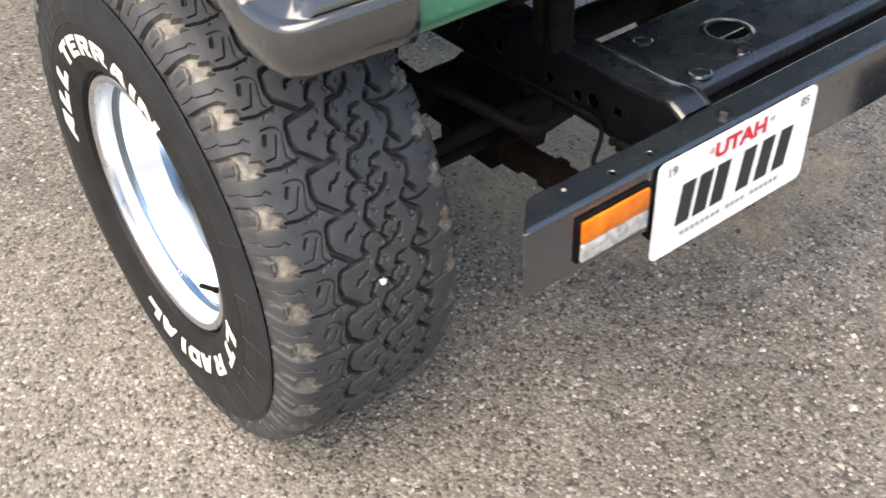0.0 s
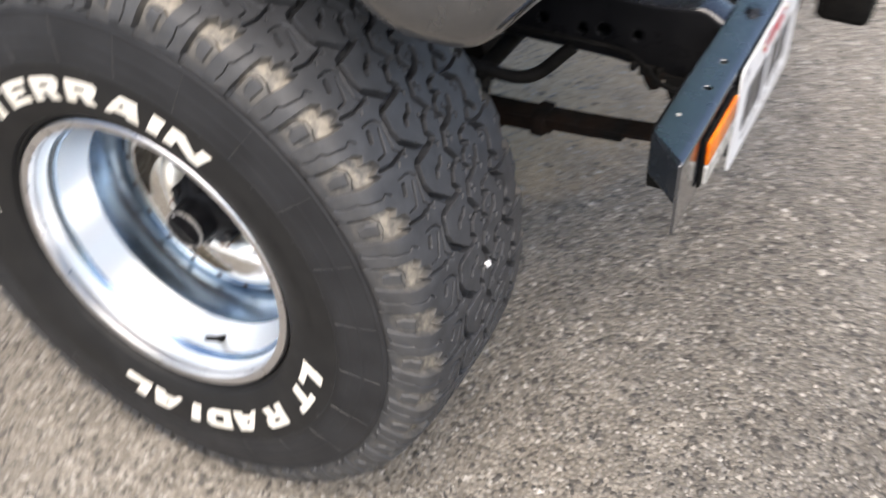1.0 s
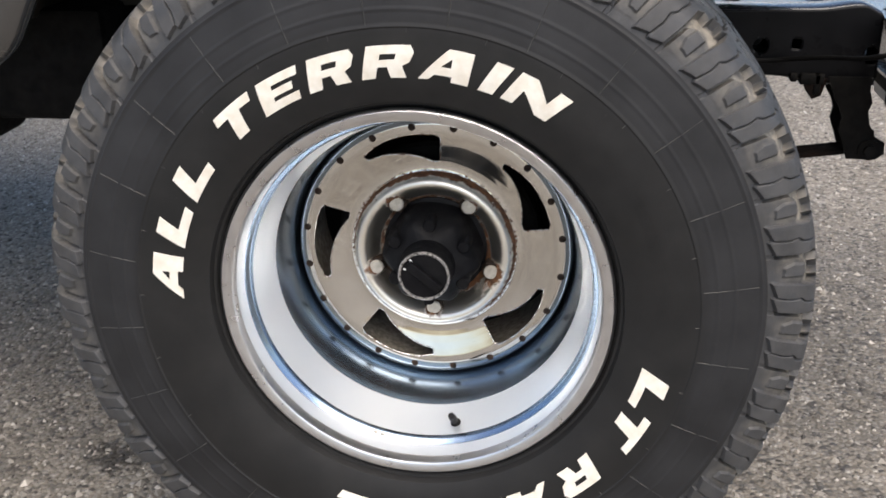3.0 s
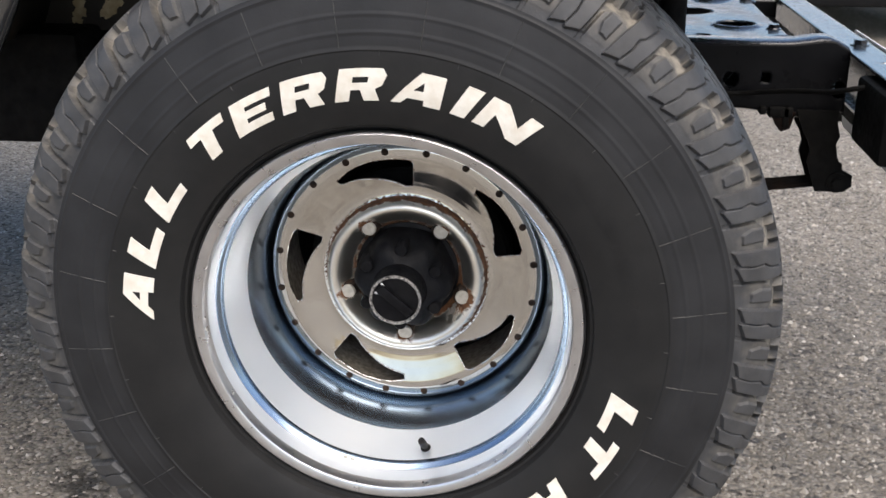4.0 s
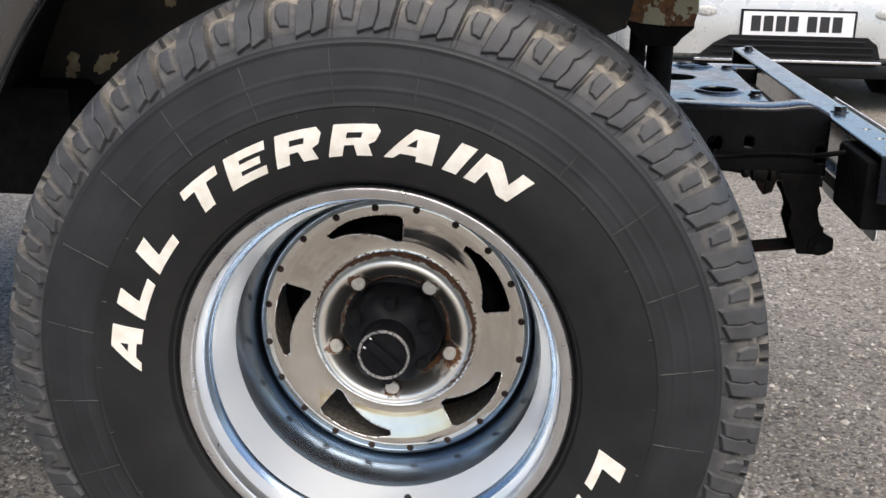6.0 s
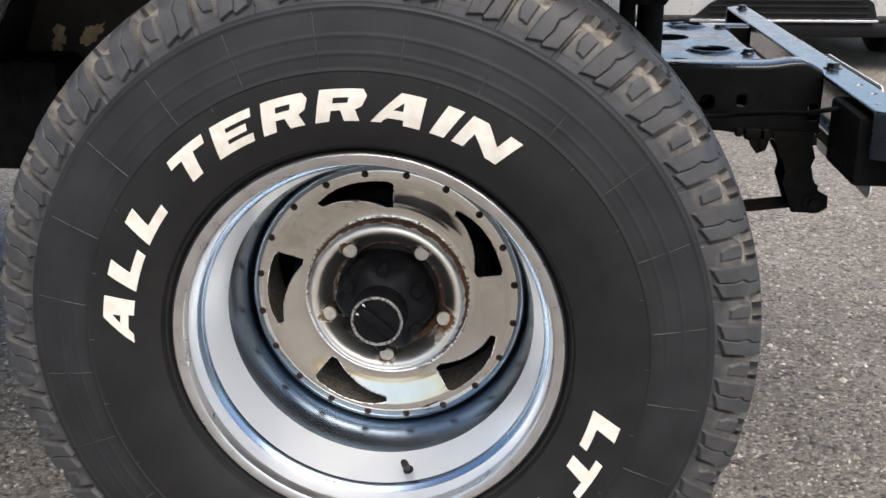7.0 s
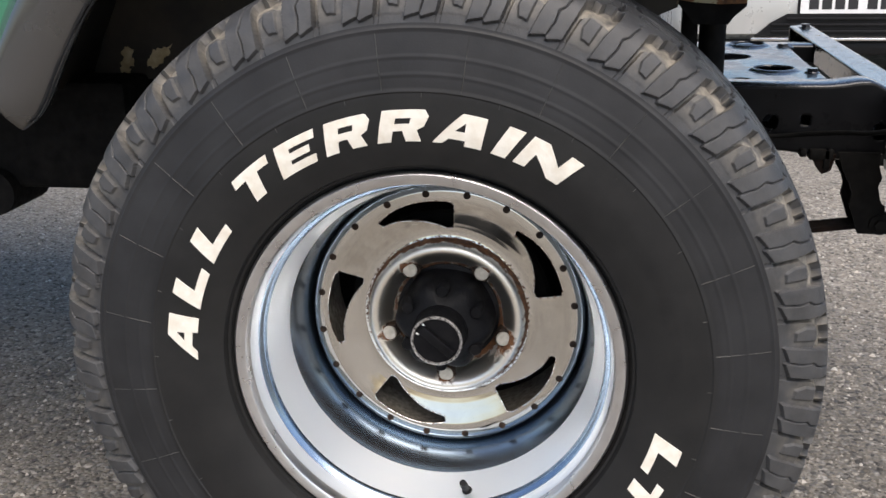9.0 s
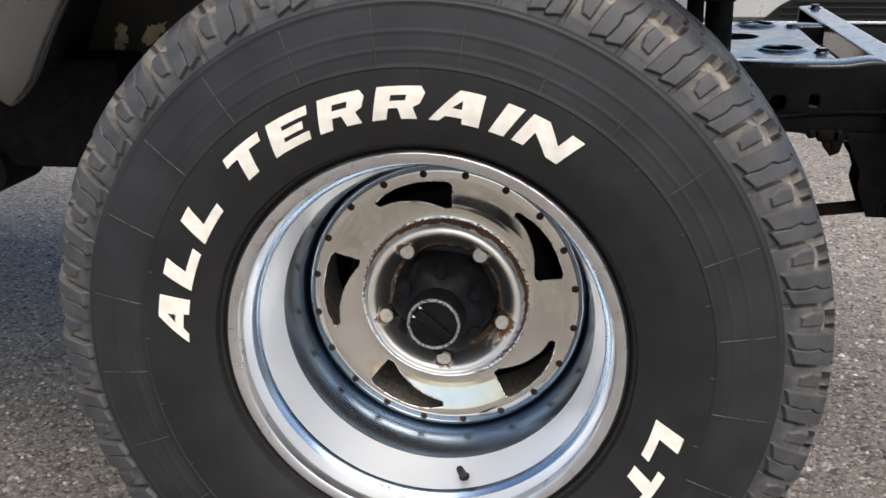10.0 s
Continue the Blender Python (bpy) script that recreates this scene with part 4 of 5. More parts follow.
for k in range(9):
    y = LY0 + 0.012 + k * 0.011
    box_part("lens_rib", (0.6133, y, 0.536), (0.6141, y + 0.0035, 0.556), clear_lens, lamp_clear, 0.0)

# ---- number plate on the bumper ----
PY0, PY1, PZ0, PZ1, PX = 0.3045, 0.609, 0.4625, 0.6135, 0.6105


def rounded(y0, y1, z0, z1, r, n=5):
    out = []
    for cy, cz, a0 in ((y1 - r, z1 - r, 0), (y0 + r, z1 - r, 90), (y0 + r, z0 + r, 180), (y1 - r, z0 + r, 270)):
        out += [(cy + r * math.cos(radians(a0 + 90 * k / n)), cz + r * math.sin(radians(a0 + 90 * k / n))) for k in range(n + 1)]
    return out


plate = empty("number_plate", (PX, (PY0 + PY1) / 2, PZ0))
tagged(plate, "white souvenir number plate with red and black print", "number plate")
part("plate", prism(bmesh.new(), rounded(PY0, PY1, PZ0, PZ1, 0.012), 0, PX - 0.002, PX), plate_white, plate)
part("plate_backing", prism(bmesh.new(), rounded(PY0 + 0.004, PY1 - 0.004, PZ0 + 0.02, PZ1 - 0.004, 0.01), 0, BX1 + 0.0005, PX - 0.002), matt_black, plate)


def print_bar(y0, y1, z0, z1, mat, parent, x=PX, slant=0.0):
    z0_, z1_ = z0, z1
    s = slant * (z1 - z0)
    return part("print_bar", prism(bmesh.new(), [(y0, z0_), (y1, z0_), (y1 + s, z1_), (y0 + s, z1_)], 0, x + 0.0002, x + 0.0009), mat, parent)


def print_text(text, y, z, size, mat, parent, wide=1.0, x=PX, name="lettering", bold=0.0, slant=0.0):
    pts, faces, x0, x1 = lettering(text, size, bold)
    v = [(x + 0.0008, y + (px - (x0 + x1) / 2) * wide + slant * pz, z + pz) for px, pz, _ in pts]
    return mesh_object(name, v, faces, mat, parent)


print_text("UTAH", 0.4565, 0.582, 0.031, red_ink, plate, 1.2, bold=0.0013)
print_text("19", 0.330, 0.590, 0.019, ink, plate)
print_text("85", 0.584, 0.590, 0.019, ink, plate)
w_ = 0.0245
for k, y in enumerate((0.345, 0.378, 0.411, 0.462, 0.499, 0.536)):
    print_bar(y, y + w_, 0.504, 0.566, ink, plate, slant=0.12)
for k in range(20):
    y = 0.3575 + k * 0.0099
    if k not in (8, 13):
        print_bar(y, y + 0.0068, 0.4835, 0.4895, grey_ink, plate)
for y in (0.3985, 0.5165):
    b = tube(bmesh.new(), [(PX, y, 0.598), (PX + 0.0015, y, 0.598), (PX + 0.002, y, 0.598)], [0.0042, 0.0042, 0.003], 12)
    part("plate_screw", b, steel, plate, "", 40)

# black lamp housing that hangs on the bumper beside the plate
spot = empty("auxiliary_lamp", (0.65, 0.74, 0.5))
tagged(spot, "black plastic auxiliary lamp hung on the bumper", "lamp")
part("housing", box(bmesh.new(), (0.600, 0.86, 0.405), (0.690, 1.02, 0.505), 0.016, 4), matt_black, spot, "", 40)
box_part("bracket", (0.604, 0.845, 0.425), (0.610, 0.86, 0.590), matt_black, spot, 0.002)
box_part("bracket_arm", (0.6035, 0.93, 0.50), (0.612, 0.96, 0.60), matt_black, spot, 0.002)

# ---- chassis ----
chassis = empty("chassis", (0, 0.72, 0))
tagged(chassis, "glossy black painted ladder chassis with drilled rails", "chassis")


def rail_top(x):
    return 0.622 + 0.006 * math.exp(-((x - 0.525) / 0.03) ** 2) - 0.012 * max(0.0, (x - 0.535) / 0.03)


def rail_bottom(x):
    return 0.535 - 0.012 * math.exp(-((x - 0.50) / 0.05) ** 2)


def rail_side(y, crest):
    def side(x, s):
        lo, hi = rail_bottom(x), crest(x)
        return (x, y, lo + s * (hi - lo))
    return side


def rail_holes(x, s):
    z = (s - 0.5) * 0.087
    d = np.full(np.shape(x), 1e9)
    for hx, hz, r in ((0.312, -0.006, 0.0085), (0.370, -0.010, 0.0085), (0.401, -0.005, 0.0105), (0.548, -0.014, 0.0115), (0.20, 0.0, 0.010), (0.10, 0.0, 0.010)):
        d = np.minimum(d, capsule(x, z, hx, hz, hx, hz, r))
    d = np.minimum(d, np.maximum(np.abs(x - 0.448), np.abs(z)) - 0.0065)
    return d / 0.087


def far_top(x):
    return 0.606


for y0, y1 in ((0.400, 0.458), (0.985, 1.043)):
    top_of = rail_top if y0 < 0.5 else far_top
    sheet("rail_web", np.linspace(-1.6, 0.556, 860), np.linspace(0, 1, 30), rail_side(y0, top_of), rail_holes, rail_paint, chassis, thick=0.003)
    sheet("rail_web", np.linspace(-1.6, 0.556, 860), np.linspace(0, 1, 30), rail_side(y1, top_of), rail_holes, rail_paint, chassis, thick=0.003)
    for nm, fz, dz in (("rail_flange", top_of, 0.0), ("rail_flange", rail_bottom, -0.003)):
        xs = np.linspace(-1.6, 0.556, 160)
        verts, faces = [], []
        prof = [(y0 + 0.001, -0.004), (y0 + 0.004, 0.001), (y0 + 0.010, 0.003), (y1 - 0.010, 0.003), (y1 - 0.004, 0.001), (y1 - 0.001, -0.004)]
        for x in xs:
            for (yy, zz) in prof:
                verts.append((x, yy, fz(x) + (zz if fz is top_of else -zz - 0.001)))
        m_ = len(prof)
        for i in range(len(xs) - 1):
            for k in range(m_ - 1):
                faces.append((i * m_ + k, i * m_ + k + 1, (i + 1) * m_ + k + 1, (i + 1) * m_ + k))
        mesh_object(nm, verts, faces, gloss_black, chassis, "", 50)
    box_part("rail_end", (0.5545, y0, 0.53), (0.5575, y1, 0.606), matt_black, chassis, 0.001)


# cross member: a pressed plate with large lightening holes and a rolled front edge
def plate_holes(y, x):
    d = np.full(np.shape(x), 1e9)
    for hx, hy, r in ((0.434, 0.632, 0.031), (0.430, 0.952, 0.031)):
        d = np.minimum(d, np.hypot(x - hx, (y - hy)) - r)
    d = np.minimum(d, capsule(x, y, 0.33, 0.79, 0.378, 0.79, 0.040))
    return d


def plate_place(y, x):
    z = 0.6105
    for hx, hy, r in ((0.434, 0.632, 0.031), (0.430, 0.952, 0.031)):
        q = math.hypot(x - hx, y - hy) - r
        z += 0.004 * math.exp(-(q / 0.006) ** 2) if q > -0.01 else 0.0
    z -= 0.024 * max(0.0, (x - 0.495) / 0.017) ** 2
    z += 0.0008 * math.sin(40 * x) * math.sin(23 * y)
    return (x, y, z)


sheet("cross_member", np.linspace(0.4585, 0.985, 240), np.linspace(0.338, 0.512, 84), plate_place, plate_holes, gloss_black, chassis, thick=0.004)
box_part("cross_member_web", (0.508, 0.4585, 0.52), (0.512, 0.985, 0.588), rail_paint, chassis, 0.001)
box_part("cross_member_floor", (0.34, 0.4585, 0.520), (0.508, 0.985, 0.524), matt_black, chassis, 0.001)
for x, y, r in ((0.487, 0.512, 0.019), (0.372, 0.520, 0.017), (0.487, 0.60, 0.012), (0.493, 0.925, 0.016)):
    b = bmesh.new()
    prof = [(r, 0.0), (r, 0.004), (r * 0.82, 0.0062), (r * 0.6, 0.005), (r * 0.55, 0.001)]
    ring = [[b.verts.new((x + q * math.cos(t), y + q * math.sin(t), 0.6085 + dz)) for q, dz in prof] for t in (2 * math.pi * i / 28 for i in range(28))]
    for i in range(28):
        for k in range(len(prof) - 1):
            b.faces.new((ring[i][k], ring[(i + 1) % 28][k], ring[(i + 1) % 28][k + 1], ring[i][k + 1]))
    bmesh.ops.recalc_face_normals(b, faces=b.faces)
    part("boss", b, gloss_black, chassis, "", 40)
# dark filler added to keep the gap behind the bumper black
box_part("bumper_beam", (0.526, 0.459, 0.53), (0.5535, 0.984, 0.578), rail_paint, chassis, 0.003)
bolt(chassis, 0.487, 0.60, 0.612, 0.009, 0.008)
bolt(chassis, 0.490, 0.930, 0.610, 0.010, 0.008)
# bead of weld where plate meets rail
b = bmesh.new()
wp = [(0.50 - 0.012 * k, 0.4575 + 0.0025 * math.sin(k * 2.1), 0.6125 + 0.0015 * math.sin(k * 3.7)) for k in range(13)]
tube(b, wp, [0.0035 + 0.0012 * math.sin(k * 1.9) for k in range(13)], 8)
part("weld_bead", b, gloss_black, chassis, "", 60)
# spring hanger with a waisted outline, and lugs under the rail
hang = [(0.492, 0.535), (0.548, 0.535), (0.548, 0.517), (0.553, 0.500), (0.549, 0.488), (0.553, 0.470), (0.562, 0.452), (0.576, 0.444), (0.577, 0.428), (0.566, 0.420), (0.528, 0.420), (0.521, 0.440), (0.513, 0.462), (0.5155, 0.478), (0.511, 0.492), (0.503, 0.505)]
for y in (0.383, 0.443):
    part("spring_hanger", prism(bmesh.new(), hang, 1, y, y + 0.006), matt_black, chassis)
part("spring_eye", tube(bmesh.new(), [(0.556, 0.380, 0.434), (0.556, 0.456, 0.434)], 0.0145, 20), matt_black, chassis, "", 40)
part("eye_bolt", tube(bmesh.new(), [(0.556, 0.374, 0.434), (0.556, 0.381, 0.434)], 0.008, hexagon=True), matt_black, chassis)
for x0, x1, z in ((0.443, 0.452, 0.526), (0.456, 0.488, 0.522), (0.475, 0.484, 0.508)):
    box_part("rail_lug", (x0, 0.39, z), (x1, 0.43, 0.537), matt_black, chassis, 0.002)
part("rail_lug", prism(bmesh.new(), [(0.458, 0.53), (0.492, 0.53), (0.486, 0.507), (0.474, 0.502), (0.466, 0.512)], 1, 0.392, 0.40), rusty_spring, chassis)

# leaf spring with its clamps
spring = empty("leaf_spring", (0.1, 0.415, 0.38))
tagged(spring, "rusty black leaf spring pack under the chassis", "spring")


def leaf_z(x, drop):
    s = (x - 0.553) / 0.9
    return 0.430 - 0.085 * (-s) * (1 + s) * 1.6 - drop


for k, (x0, x1) in enumerate(((-0.35, 0.553), (-0.30, 0.44), (-0.24, 0.33), (-0.18, 0.25))):
    verts, faces = [], []
    xs = np.linspace(x0, x1, 40)
    for x in xs:
        z = leaf_z(x, 0.0085 * k)
        for yy, zz in ((0.396, -0.0032), (0.436, -0.0032), (0.436, 0.0032), (0.396, 0.0032)):
            verts.append((x, yy, z + zz))
    for i in range(len(xs) - 1):
        for q in range(4):
            faces.append((i * 4 + q, i * 4 + (q + 1) % 4, (i + 1) * 4 + (q + 1) % 4, (i + 1) * 4 + q))
    faces += [(0, 1, 2, 3), tuple(len(verts) - 4 + q for q in (3, 2, 1, 0))]
    mesh_object("leaf", verts, faces, rusty_spring, spring)
for x in (0.31, 0.20):
    box_part("spring_clamp", (x - 0.011, 0.390, leaf_z(x, 0) - 0.024), (x + 0.011, 0.442, leaf_z(x, 0) + 0.008), rusty_spring, spring, 0.003)

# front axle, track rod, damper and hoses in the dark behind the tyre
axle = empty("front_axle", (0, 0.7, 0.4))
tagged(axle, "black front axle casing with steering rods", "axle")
b = bmesh.new()
bmesh.ops.create_uvsphere(b, u_segments=28, v_segments=16, radius=0.10, matrix=Matrix.LocRotScale((0, 0.245, CZ), None, (1.0, 0.75, 1.15)))
part("swivel_housing", b, matt_black, axle, "", 60)
part("backing_plate", tube(bmesh.new(), [(0, 0.178, CZ), (0, 0.186, CZ)], 0.170, 48), matt_black, axle, "", 40)
part("brake_caliper", box(bmesh.new(), (0.07, 0.185, CZ - 0.07), (0.155, 0.27, CZ + 0.12), 0.02, 3), matt_black, axle, "", 40)
part("casing", tube(bmesh.new(), [(0, 0.19, CZ), (0, 0.30, CZ), (0, 0.34, CZ), (0, 1.10, CZ), (0, 1.24, CZ)], [0.085, 0.085, 0.034, 0.034, 0.08], 24), matt_black, axle, "", 40)
b = bmesh.new()
bmesh.ops.create_uvsphere(b, u_segments=24, v_segments=14, radius=0.12, matrix=Matrix.LocRotScale((0.0, 1.04, CZ - 0.01), None, (1.0, 0.8, 1.0)))
part("differential", b, matt_black, axle, "", 60)
part("track_rod", tube(bmesh.new(), [(0.165, 0.20, 0.395), (0.165, 1.24, 0.395)], 0.014, 14), matt_black, axle, "", 40)
part("drag_link", tube(bmesh.new(), [(0.21, 0.24, 0.455), (0.24, 0.62, 0.49), (0.25, 1.05, 0.50)], 0.013, 14), matt_black, axle, "", 40)
# black slab added to fill the dark space behind the tyre, no known part
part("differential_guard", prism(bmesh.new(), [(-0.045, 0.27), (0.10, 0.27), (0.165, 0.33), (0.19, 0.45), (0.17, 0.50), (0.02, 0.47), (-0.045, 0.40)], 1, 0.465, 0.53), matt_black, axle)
part("steering_arm", prism(bmesh.new(), [(-0.02, 0.22), (0.05, 0.20), (0.21, 0.21), (0.215, 0.25), (0.06, 0.29), (-0.02, 0.30)], 2, 0.415, 0.44), matt_black, axle)
damper = empty("damper", (-0.02, 0.33, 0.4))
tagged(damper, "black front shock absorber", "shock absorber")
part("damper_body", tube(bmesh.new(), [(-0.045, 0.335, 0.36), (-0.01, 0.335, 0.60)], 0.027, 20), matt_black, damper, "", 40)
part("damper_sleeve", tube(bmesh.new(), [(-0.012, 0.335, 0.58), (0.02, 0.335, 0.80)], 0.034, 20), gloss_black, damper, "", 40)


def bent(points, n=8):
    """A smooth line through points."""
    p = [Vector(q) for q in points]
    p = [2 * p[0] - p[1]] + p + [2 * p[-1] - p[-2]]
    out = []
    for i in range(1, len(p) - 2):
        a, b_, c, d = p[i - 1 : i + 3]
        for k in range(n):
            t = k / n
            out.append(0.5 * ((2 * b_) + (c - a) * t + (2 * a - 5 * b_ + 4 * c - d) * t * t + (3 * b_ - a - 3 * c + d) * t**3))
    return out + [p[-2]]


tagged(part("brake_hose", tube(bmesh.new(), bent([(0.05, 0.30, 0.50), (0.13, 0.26, 0.555), (0.22, 0.31, 0.53), (0.30, 0.37, 0.49), (0.36, 0.395, 0.54)]), 0.0098, 12), matt_black, None, "", 50), "black rubber brake hose looping to the chassis", "hose")
tagged(part("indicator_cable", tube(bmesh.new(), bent([(0.26, 0.390, 0.553), (0.36, 0.389, 0.555), (0.415, 0.388, 0.556), (0.452, 0.366, 0.564), (0.484, 0.330, 0.573), (0.511, 0.294, 0.580), (0.536, 0.270, 0.590), (0.560, 0.262, 0.596)]), 0.0034, 10), matt_black, None, "", 50), "black cable looping from the chassis rail to the indicator", "cable")

engine = empty("engine", (0, 0.72, 0.5))
tagged(engine, "dark oily engine block seen from below the body", "engine")
part("sump", box(bmesh.new(), (-0.45, 0.50, 0.50), (0.0, 0.93, 0.62), 0.03, 3), matt_black, engine, "", 40)
part("block", box(bmesh.new(), (-0.45, 0.46, 0.62), (0.02, 0.97, 0.98), 0.02, 3), matt_black, engine, "", 40)
part("pulley", tube(bmesh.new(), [(0.02, 0.70, 0.66), (0.08, 0.70, 0.66)], 0.07, 28), matt_black, engine, "", 40)

# ---- body ----
body = empty("vehicle_body", (-0.4, 0.7, 0))
tagged(body, "dark green off-road vehicle body with rusty wheel arch", "vehicle")
SIDE_Y, FAR_Y = 0.055, 1.385
ARCH = [(-0.432, 0.648), (-0.410, 0.664), (-0.386, 0.712), (-0.347, 0.775), (-0.285, 0.845), (-0.19, 0.905), (-0.05, 0.938), (0.10, 0.935), (0.20, 0.912), (0.275, 0.878), (0.322, 0.842), (0.356, 0.816)]
# front panel with a rolled lower edge
b = bmesh.new()
prism(b, [(0.445, 1.10), (0.472, 1.08), (0.475, 0.84), (0.470, 0.820), (0.460, 0.812), (0.446, 0.812), (0.446, 0.83)], 1, SIDE_Y, FAR_Y)
bmesh.ops.bevel(b, geom=[e for e in b.edges if abs(e.verts[0].co.y - e.verts[1].co.y) < 1e-5], offset=0.012, segments=3, profile=0.5, affect="EDGES")
part("front_panel", b, green_paint, body, "", 50)
# side skin above the arch and behind it
out = [(-2.7, 1.10), (-2.7, 0.662)] + [(x * 1.14, 0.45 + (z - 0.45) * 1.10) for x, z in ARCH] + [(0.430, 0.830), (0.446, 0.820), (0.446, 1.10)]
part("side_panel", prism(bmesh.new(), out, 1, SIDE_Y, SIDE_Y + 0.004), green_paint, body)
box_part("bonnet", (-2.7, SIDE_Y + 0.004, 1.092), (0.445, FAR_Y, 1.10), green_paint, body, 0.002)
box_part("sill_trim", (-2.7, SIDE_Y - 0.004, 0.648), (-0.555, SIDE_Y - 0.0005, 0.672), plain("teal_band", (0.06, 0.17, 0.17), (0.08, 0.2, 0.2), 0.3, 0.4), body, 0.002, "pale teal band along the sill")
# arch lining
lin_y = 0.30
verts, faces = [], []
lin = [(-0.545, 0.638), (-0.52, 0.70), (-0.47, 0.80), (-0.38, 0.90), (-0.25, 0.97), (-0.05, 1.0), (0.12, 1.0), (0.26, 0.97), (0.36, 0.92), (0.41, 0.85), (0.43, 0.815)]
for x, z in lin:
    verts += [(x, SIDE_Y + 0.005, z), (x, 0.18, z + 0.004), (x, lin_y, z)]
for i in range(len(lin) - 1):
    for k in range(2):
        faces.append((i * 3 + k, i * 3 + k + 1, (i + 1) * 3 + k + 1, (i + 1) * 3 + k))
lining = mesh_object("arch_lining", verts, faces, arch_paint, body, "dark wheel arch lining with flaking paint", 60)
s = lining.modifiers.new("thickness", "SOLIDIFY")
s.thickness = 0.002
part("inner_wing", prism(bmesh.new(), [(-0.56, 0.638), (-0.10, 0.655), (0.22, 0.72), (0.262, 0.738), (0.275, 0.80), (0.345, 0.80), (0.345, 1.09), (-0.56, 1.09)], 1, lin_y, lin_y + 0.003), arch_paint, body, "black inner wing with flaking paint")


def ragged(pts, n=7, by=0.0028):
    """An outline with torn edges."""
    rnd = random.Random(len(pts) + int(1000 * abs(pts[0][0])))
    out = []
    for p, q in zip(pts, pts[1:] + pts[:1]):
        for k in range(n):
            t = k / n
            out.append((p[0] + (q[0] - p[0]) * t + rnd.uniform(-by, by), p[1] + (q[1] - p[1]) * t + rnd.uniform(-by, by)))
    return out


for pts in ([(-0.500, 0.652), (-0.488, 0.650), (-0.480, 0.664), (-0.478, 0.684), (-0.492, 0.686), (-0.496, 0.668)], [(-0.462, 0.662), (-0.448, 0.658), (-0.432, 0.668), (-0.421, 0.688), (-0.436, 0.684), (-0.452, 0.680)], [(-0.352, 0.752), (-0.340, 0.75), (-0.334, 0.77), (-0.345, 0.786)]):
    part("flaked_patch", prism(bmesh.new(), ragged(pts), 1, lin_y - 0.0016, lin_y - 0.0004), plain("old_cream_paint", (0.30, 0.23, 0.12), (0.46, 0.38, 0.24), 0.7, 0.9, scale=60, bump=0.3), body, "patch of old cream paint")
# floor and sill box behind the wheel
box_part("underbody", (-2.7, 0.22, 0.500), (-0.46, 1.20, 0.650), matt_black, body, 0.01)
part("body_mount", tube(bmesh.new(), [(-0.66, 0.20, 0.497), (-0.66, 0.30, 0.497)], 0.032, 20), matt_black, body, "black rubber body mount", 40)
box_part("scuttle", (-2.7, 0.31, 0.66), (-0.60, 1.34, 1.09), matt_black, body, 0.01)
# far side of the body
part("far_panel", prism(bmesh.new(), [(-2.7, 1.10), (-2.7, 0.648), (-0.45, 0.648), (-0.35, 0.85), (0.30, 0.88), (0.446, 0.812), (0.446, 1.10)], 1, FAR_Y, FAR_Y + 0.004), green_paint, body)
# rotten support panel over the chassis, and its post
part("support_panel", prism(bmesh.new(), [(0.216, 0.756), (0.279, 0.744), (0.315, 0.741), (0.347, 0.742), (0.352, 0.761), (0.352, 0.914), (0.216, 0.914)], 1, 0.306, 0.372), rotten_panel, body, "rusty panel with peeling cream paint")
part("support_foot", prism(bmesh.new(), [(0.255, 0.751), (0.274, 0.728), (0.284, 0.715), (0.327, 0.715), (0.334, 0.725), (0.349, 0.738), (0.349, 0.751)], 1, 0.312, 0.432), matt_black, body)
part("support_post", tube(bmesh.new(), [(0.317, 0.412, 0.616), (0.317, 0.412, 0.722)], 0.0184, 18), matt_black, body, "", 40)
box_part("support_bracket", (0.274, 0.396, 0.618), (0.296, 0.414, 0.752), matt_black, body, 0.003)

# grey plastic flare round the arch
flare = empty("wheel_arch_flare", (0, -0.02, 0.8))
tagged(flare, "glossy grey plastic flare round the wheel arch", "wheel arch flare")
path = []
for (x, z) in ARCH:
    path.append((x, -0.085, z, (0, -1)))
path += [(0.385, -0.0855, 0.8085, (0, -1)), (0.420, -0.0855, 0.8080, (0.10, -0.995)), (0.443, -0.081, 0.8090, (0.5, -0.86)), (0.455, -0.066, 0.8110, (0.9, -0.43)), (0.462, -0.030, 0.8145, (0.99, -0.12)), (0.468, 0.010, 0.8165, (1, -0.05)), (0.474, 0.052, 0.8180, (1, 0))]
dense = [path[0]]
for p, q in zip(path, path[1:]):
    for k in range(1, 4):
        t = k / 3
        dense.append(tuple(p[i] + (q[i] - p[i]) * t for i in range(3)) + ((p[3][0] + (q[3][0] - p[3][0]) * t, p[3][1] + (q[3][1] - p[3][1]) * t),))
co = np.array([d[:3] for d in dense])
for _ in range(2):
    co[1:-1] = 0.25 * co[:-2] + 0.5 * co[1:-1] + 0.25 * co[2:]
verts, faces = [], []
SECT = [(-0.024, 0.003), (-0.004, 0.0), (-0.001, 0.0006), (0.0025, 0.004), (0.0075, 0.014), (0.0105, 0.025), (0.0110, 0.037), (0.0090, 0.048), (0.0088, 0.0535), (0.0072, 0.0570), (0.0040, 0.0588), (0.0, 0.0592), (-0.0030, 0.0596), (-0.0065, 0.0625), (-0.013, 0.0690), (-0.026, 0.0785), (-0.048, 0.0895), (-0.085, 0.1010), (-0.142, 0.110)]
